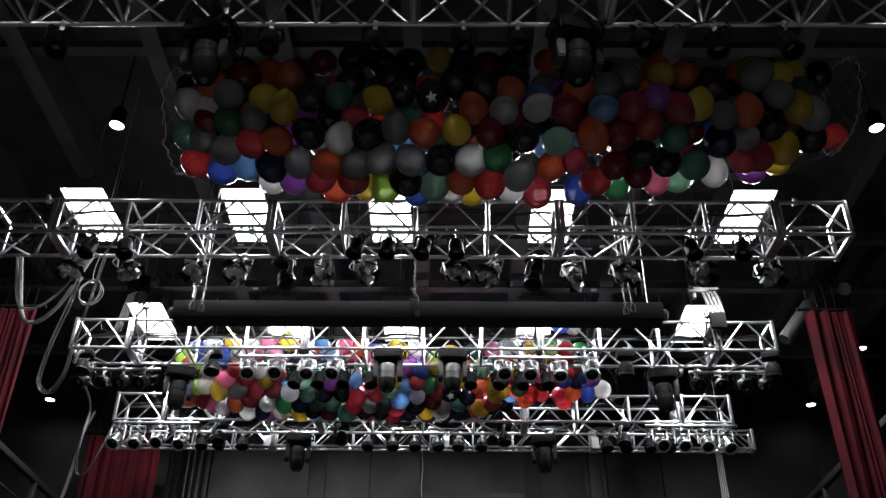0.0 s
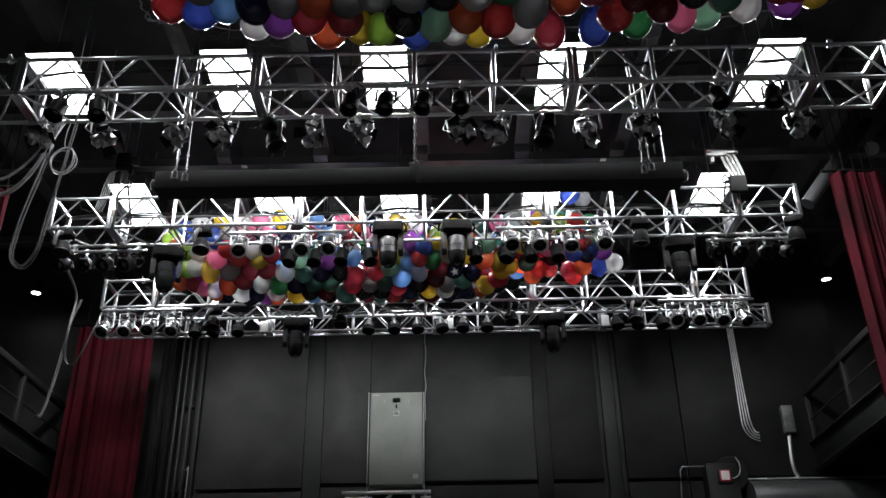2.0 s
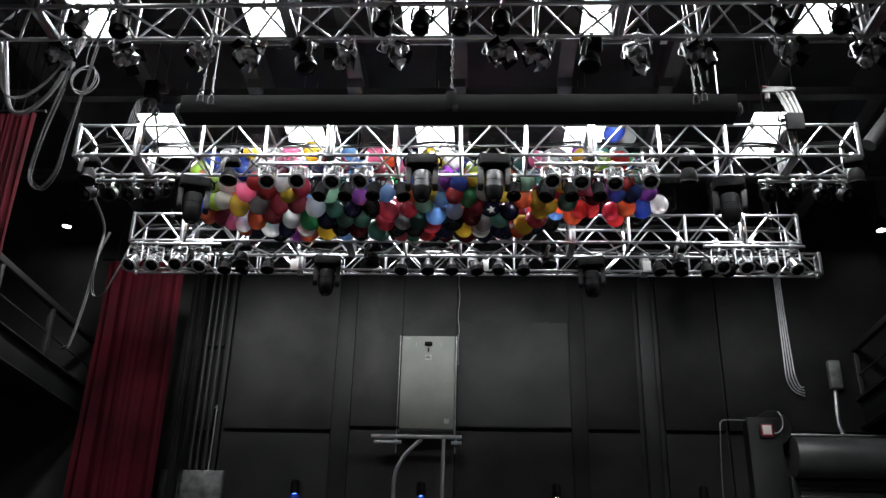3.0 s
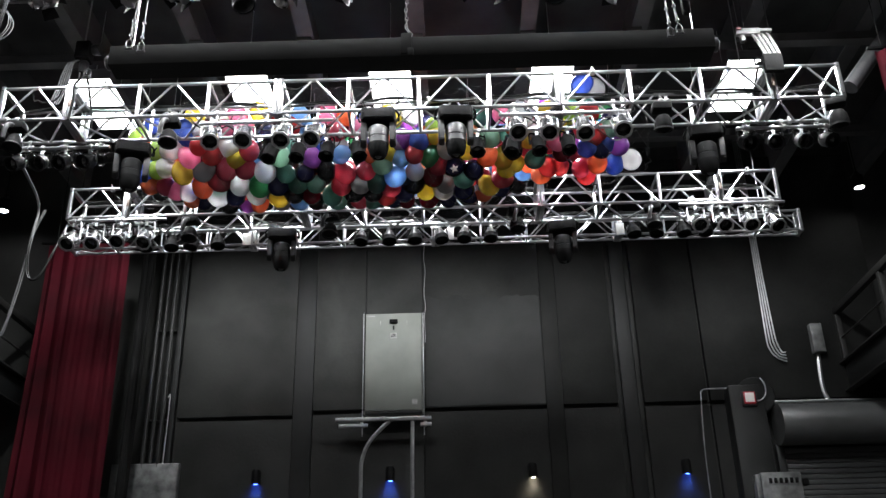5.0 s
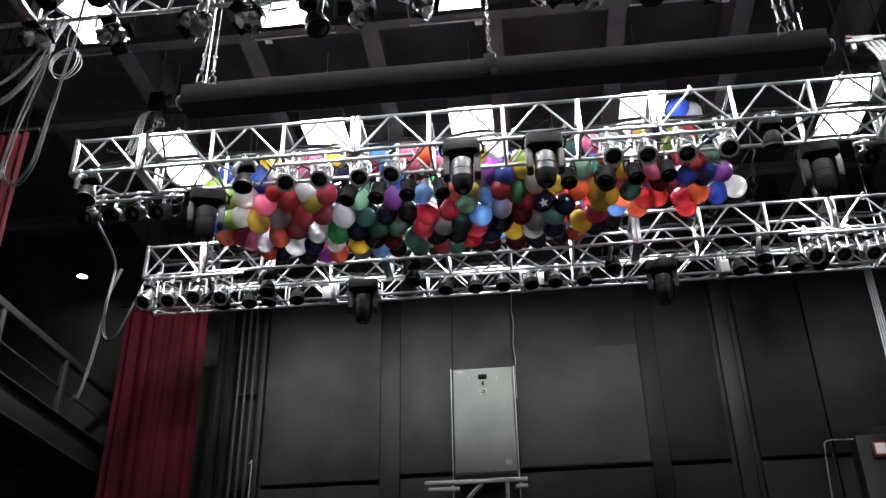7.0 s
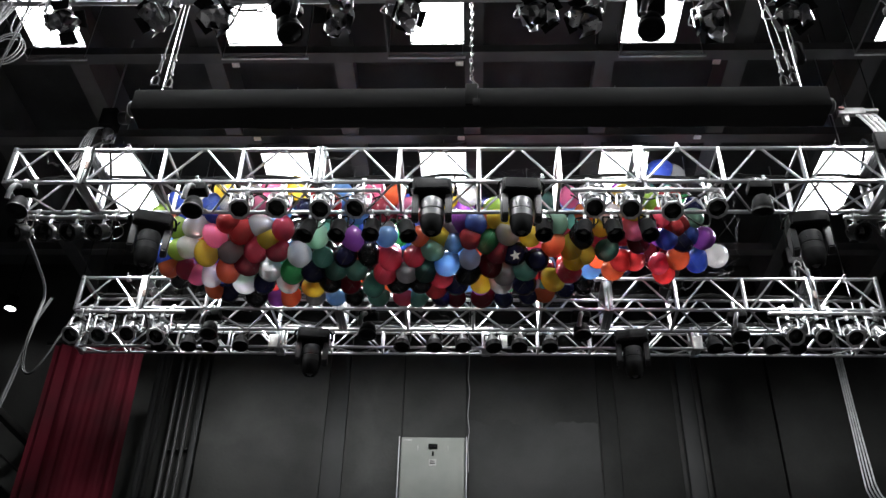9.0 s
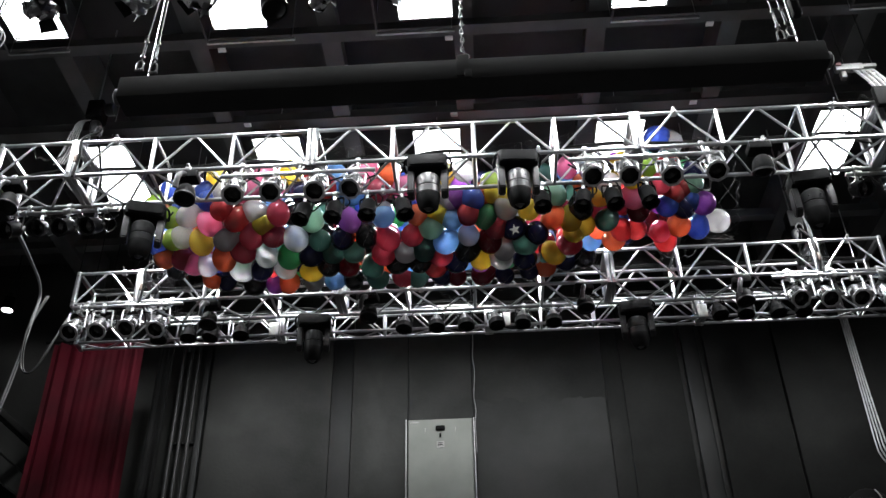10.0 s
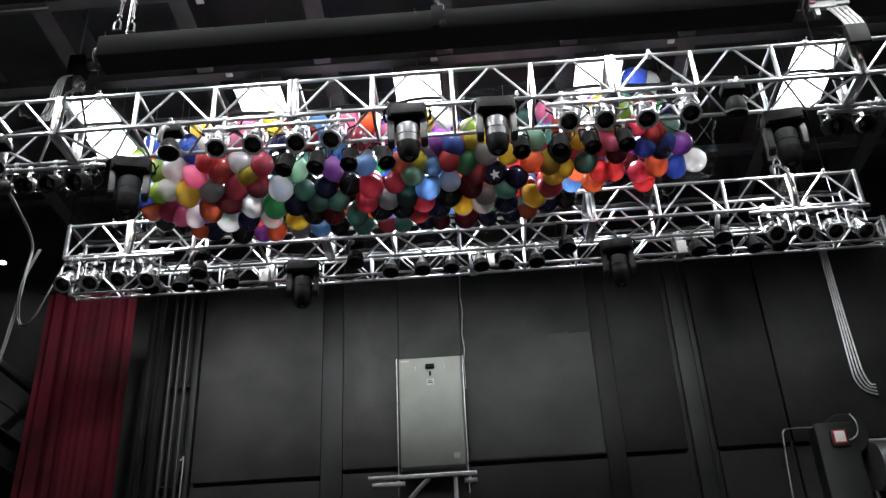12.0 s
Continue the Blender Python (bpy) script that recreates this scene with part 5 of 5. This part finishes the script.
cable([(3.9, YW - 0.28, 5.42), (3.56, YW - 0.28, 5.42), (3.5, YW - 0.28, 5.38), (3.48, YW - 0.28, 5.3), (3.43, YW - 0.28, 4.5), (3.42, YW - 0.28, 3.6)], 0.009, STEEL, "thin conduit bent round a corner of the wall", 1, 0.0, 18)
cable([(-4.36, YW - 0.15, 5.54), (-4.335, YW - 0.15, 5.56), (-4.32, YW - 0.15, 5.5), (-4.33, YW - 0.15, 4.56)], 0.009, WHITECABLE, "short pale conduit above the grey box", 1, 0.0, 19)
t = thing("steel_box", None, "flat grey galvanised box on the back wall", "box")
part("body", boxed(-5.06, -4.08, YW - 0.18, YW - 0.02, 3.8, 4.56, bevel=0.01), GALVDARK, t)
part("lid", boxed(-4.8, -4.09, YW - 0.195, YW - 0.18, 3.81, 4.55, bevel=0.005), GALVDARK, t)

# rolling door housing, its column and the red alarm lamp
t = thing("roller_door", None, "grey roller shutter door with rounded hood", "roller door")
bm = bmesh.new()
lathe(bm, [(0.001, 0), (0.29, 0), (0.3, 0.02), (0.3, 2.1), (0.001, 2.1)], 28, pose(4.5, YW - 0.33, 4.86, 0, 90, 0))
part("hood", bm, SHUTTER, t)
for k in range(30):
    part("slat", boxed(4.58, 6.6, YW - 0.14, YW - 0.1, 4.56 - 0.075 * k - 0.07, 4.56 - 0.075 * k, bevel=0.012), SHUTTER, t)
part("guide", boxed(4.47, 4.58, YW - 0.2, YW, 1.25, 4.6, bevel=0.006), PILASTER, t)
part("head_beam", boxed(4.25, 7.4, YW - 0.3, YW - 0.02, 5.19, 5.22, bevel=0.004), STEEL, t)
t = thing("door_motor", None, "black motor housing beside the roller door", "motor housing")
part("column", boxed(3.87, 4.38, YW - 0.34, YW - 0.02, 1.25, 5.46, bevel=0.04), PILASTER, t)
bm = bmesh.new()
lathe(bm, [(0.001, 0), (0.28, 0), (0.28, 0.28), (0.26, 0.3), (0.001, 0.3)], 24, pose(4.27, YW - 0.01, 5.3, 90, 0, 0))
part("wheel_cover", bm, PILASTER, t)
t = thing("alarm_lamp", None, "small alarm lamp with white front and red rim", "alarm lamp")
part("back_box", boxed(4.04, 4.26, YW - 0.37, YW - 0.33, 5.13, 5.35, bevel=0.01), PILASTER, t)
part("front", boxed(4.085, 4.215, YW - 0.39, YW - 0.37, 5.18, 5.32, bevel=0.006), LABELWHITE, t, "white front plate")
part("rim", boxed(4.068, 4.232, YW - 0.38, YW - 0.368, 5.163, 5.337, bevel=0.004), REDGLOW, t, "dim red glowing rim")
cable([(4.22, YW - 0.36, 5.21), (4.31, YW - 0.36, 5.215), (4.39, YW - 0.36, 5.3), (4.4, YW - 0.36, 5.44), (4.36, YW - 0.33, 5.55)], 0.01, STEEL, "thin conduit curving up from the alarm lamp", 1, 0.0, 21)
t = thing("breaker_panel", None, "pale steel panel with small switches beside the roller door", "switch panel")
part("body", boxed(4.08, 4.63, YW - 0.52, YW - 0.35, 1.3, 4.15, bevel=0.01), GALVDARK, t)
part("side_panel", boxed(4.01, 4.075, YW - 0.5, YW - 0.35, 1.3, 4.13, bevel=0.008), GALVDARK, t)
part("pilot_box", boxed(4.67, 4.75, YW - 0.46, YW - 0.35, 3.98, 4.07, bevel=0.008), BLACK, t, "small black box beside the panel")
for k in range(6):
    part("switch", boxed(4.18 + 0.072 * k, 4.22 + 0.072 * k, YW - 0.545, YW - 0.52, 4.0, 4.07, bevel=0.004), BLACK, t)


def wall_light(x, glowing, label):
    t = thing("wall_light", pose(x, YW - 0.12, 4.25), label, "wall light", "wall lights")
    bm = bmesh.new()
    lathe(bm, [(0.06, -0.02), (0.065, -0.02), (0.065, 0.16), (0.05, 0.19), (0.001, 0.19)], 16)
    part("shade", bm, BLACK, t)
    part("arm", boxed(-0.02, 0.02, 0.0, 0.1, 0.08, 0.12, bevel=0.004), BLACK, t)
    bm = bmesh.new()
    lathe(bm, [(0.0005, -0.012), (0.03, -0.01), (0.055, 0.0)], 16)
    part("lens", bm, glowing, t, "glowing lens")


for x, hue in ((-2.97, (0.08, 0.2, 1.0)), (-1.05, (0.08, 0.2, 1.0)), (0.99, (1.0, 0.86, 0.66)), (3.18, (0.08, 0.2, 1.0))):
    small = bpy.data.lights.new("wall_light_beam", "SPOT")
    small.energy, small.spot_size, small.spot_blend, small.shadow_soft_size, small.color = 14.0, radians(95), 0.5, 0.05, hue
    tagged(new("wall_light_beam", small), kind="structure").matrix_basis = pose(x, YW - 0.125, 4.215, -6, 0, 0)

wall_light(-2.97, BLUEGLOW, "black wall light shining blue downwards")
wall_light(-1.05, BLUEGLOW, "black wall light shining blue downwards")
wall_light(0.99, WARMGLOW, "black wall light shining warm white downwards")
wall_light(3.18, BLUEGLOW, "black wall light shining blue downwards")


def switch_box(x0, x1, top, material, label, sign=False):
    t = thing("switch_box", None, label, "switch box", "switch boxes on the wall")
    part("body", boxed(x0, x1, YW - 0.28, YW - 0.02, top - 0.9, top, bevel=0.01), material, t)
    part("lid", boxed(x0 + 0.02, x1 - 0.02, YW - 0.295, YW - 0.28, top - 0.88, top - 0.02, bevel=0.005), material, t)
    if sign:
        for i, line in enumerate(("400 AMP", "COMPANY SWITCH")):
            cu = bpy.data.curves.new("lettering", "FONT")
            cu.body, cu.size, cu.align_x = line, 0.062, "CENTER"
            ob = new("lettering_curve", cu)
            dg = bpy.context.evaluated_depsgraph_get()
            me = bpy.data.meshes.new_from_object(ob.evaluated_get(dg))
            bpy.data.objects.remove(ob, do_unlink=True)
            me.materials.clear()
            me.materials.append(LABELWHITE)
            part("lettering", me, None, t, "white lettering", pose((x0 + x1) / 2, YW - 0.298, top - 0.2 - 0.075 * i, 90, 0, 0))


switch_box(-3.99, -3.53, 3.79, CABGREY, "grey steel switch box on the back wall")
switch_box(-3.48, -2.73, 3.86, BLACK, "black company switch box with white lettering", True)
switch_box(-1.89, -1.51, 3.775, BLACK, "black company switch box with white lettering", True)
switch_box(-0.66, 0.075, 3.8, CABGREY, "wide grey steel switch box on the back wall")
switch_box(0.11, 0.72, 3.82, BLACK, "black company switch box with white lettering", True)
switch_box(1.77, 2.35, 3.76, BLACK, "black company switch box with white lettering", True)
switch_box(2.81, 3.41, 3.75, CABGREY, "grey steel switch box on the back wall")
tagged(part("fire_alarm", boxed(-2.54, -2.42, YW - 0.16, YW - 0.09, 3.84, 4.0, bevel=0.008), REDPAINT), "small red fire alarm box on the wall post", "alarm box")


# ---- side balconies ----
GALLERY = mat("worn_gallery_paint", (0.014, 0.0135, 0.0128), 0.55, 0.1, 0.35, 3.0, 50, 0.08)


def balcony(x, s, label):
    """A steel gallery: deck on a channel edge beam, posts and rails. s: 1 where the deck lies towards +x."""
    t = thing("balcony", None, label, "balcony", "side balconies")
    w = 1.7
    a, b = sorted((x, x + s * w))
    part("deck", boxed(a, b, 4.0, YW - 0.02, 5.70, 5.78), PILASTER, t)
    part("edge_beam", boxed(*sorted((x - s * 0.02, x + s * 0.02)), 4.0, YW - 0.02, 5.40, 5.80, bevel=0.006), PILASTER, t)
    part("flange", boxed(*sorted((x - s * 0.1, x + s * 0.02)), 4.0, YW - 0.02, 5.38, 5.40), GALLERY, t)
    part("flange", boxed(*sorted((x - s * 0.1, x + s * 0.02)), 4.0, YW - 0.02, 5.80, 5.82), GALLERY, t)
    part("handrail", boxed(x - 0.05, x + 0.05, 4.05, YW - 0.03, 6.58, 6.68, bevel=0.012), GALLERY, t)
    for k in range(8):
        y = 4.3 + 1.62 * k
        part("post", boxed(x - 0.04, x + 0.04, y - 0.04, y + 0.04, 5.82, 6.58, bevel=0.006), GALLERY, t)
    rod("mid_rail", (x, 4.1, 6.20), (x, YW - 0.05, 6.20), 0.015, GALLERY, t)


balcony(-6.5, -1, "black steel side gallery with railing, in shade")
balcony(5.75, 1, "black steel side gallery with railing, in shade")
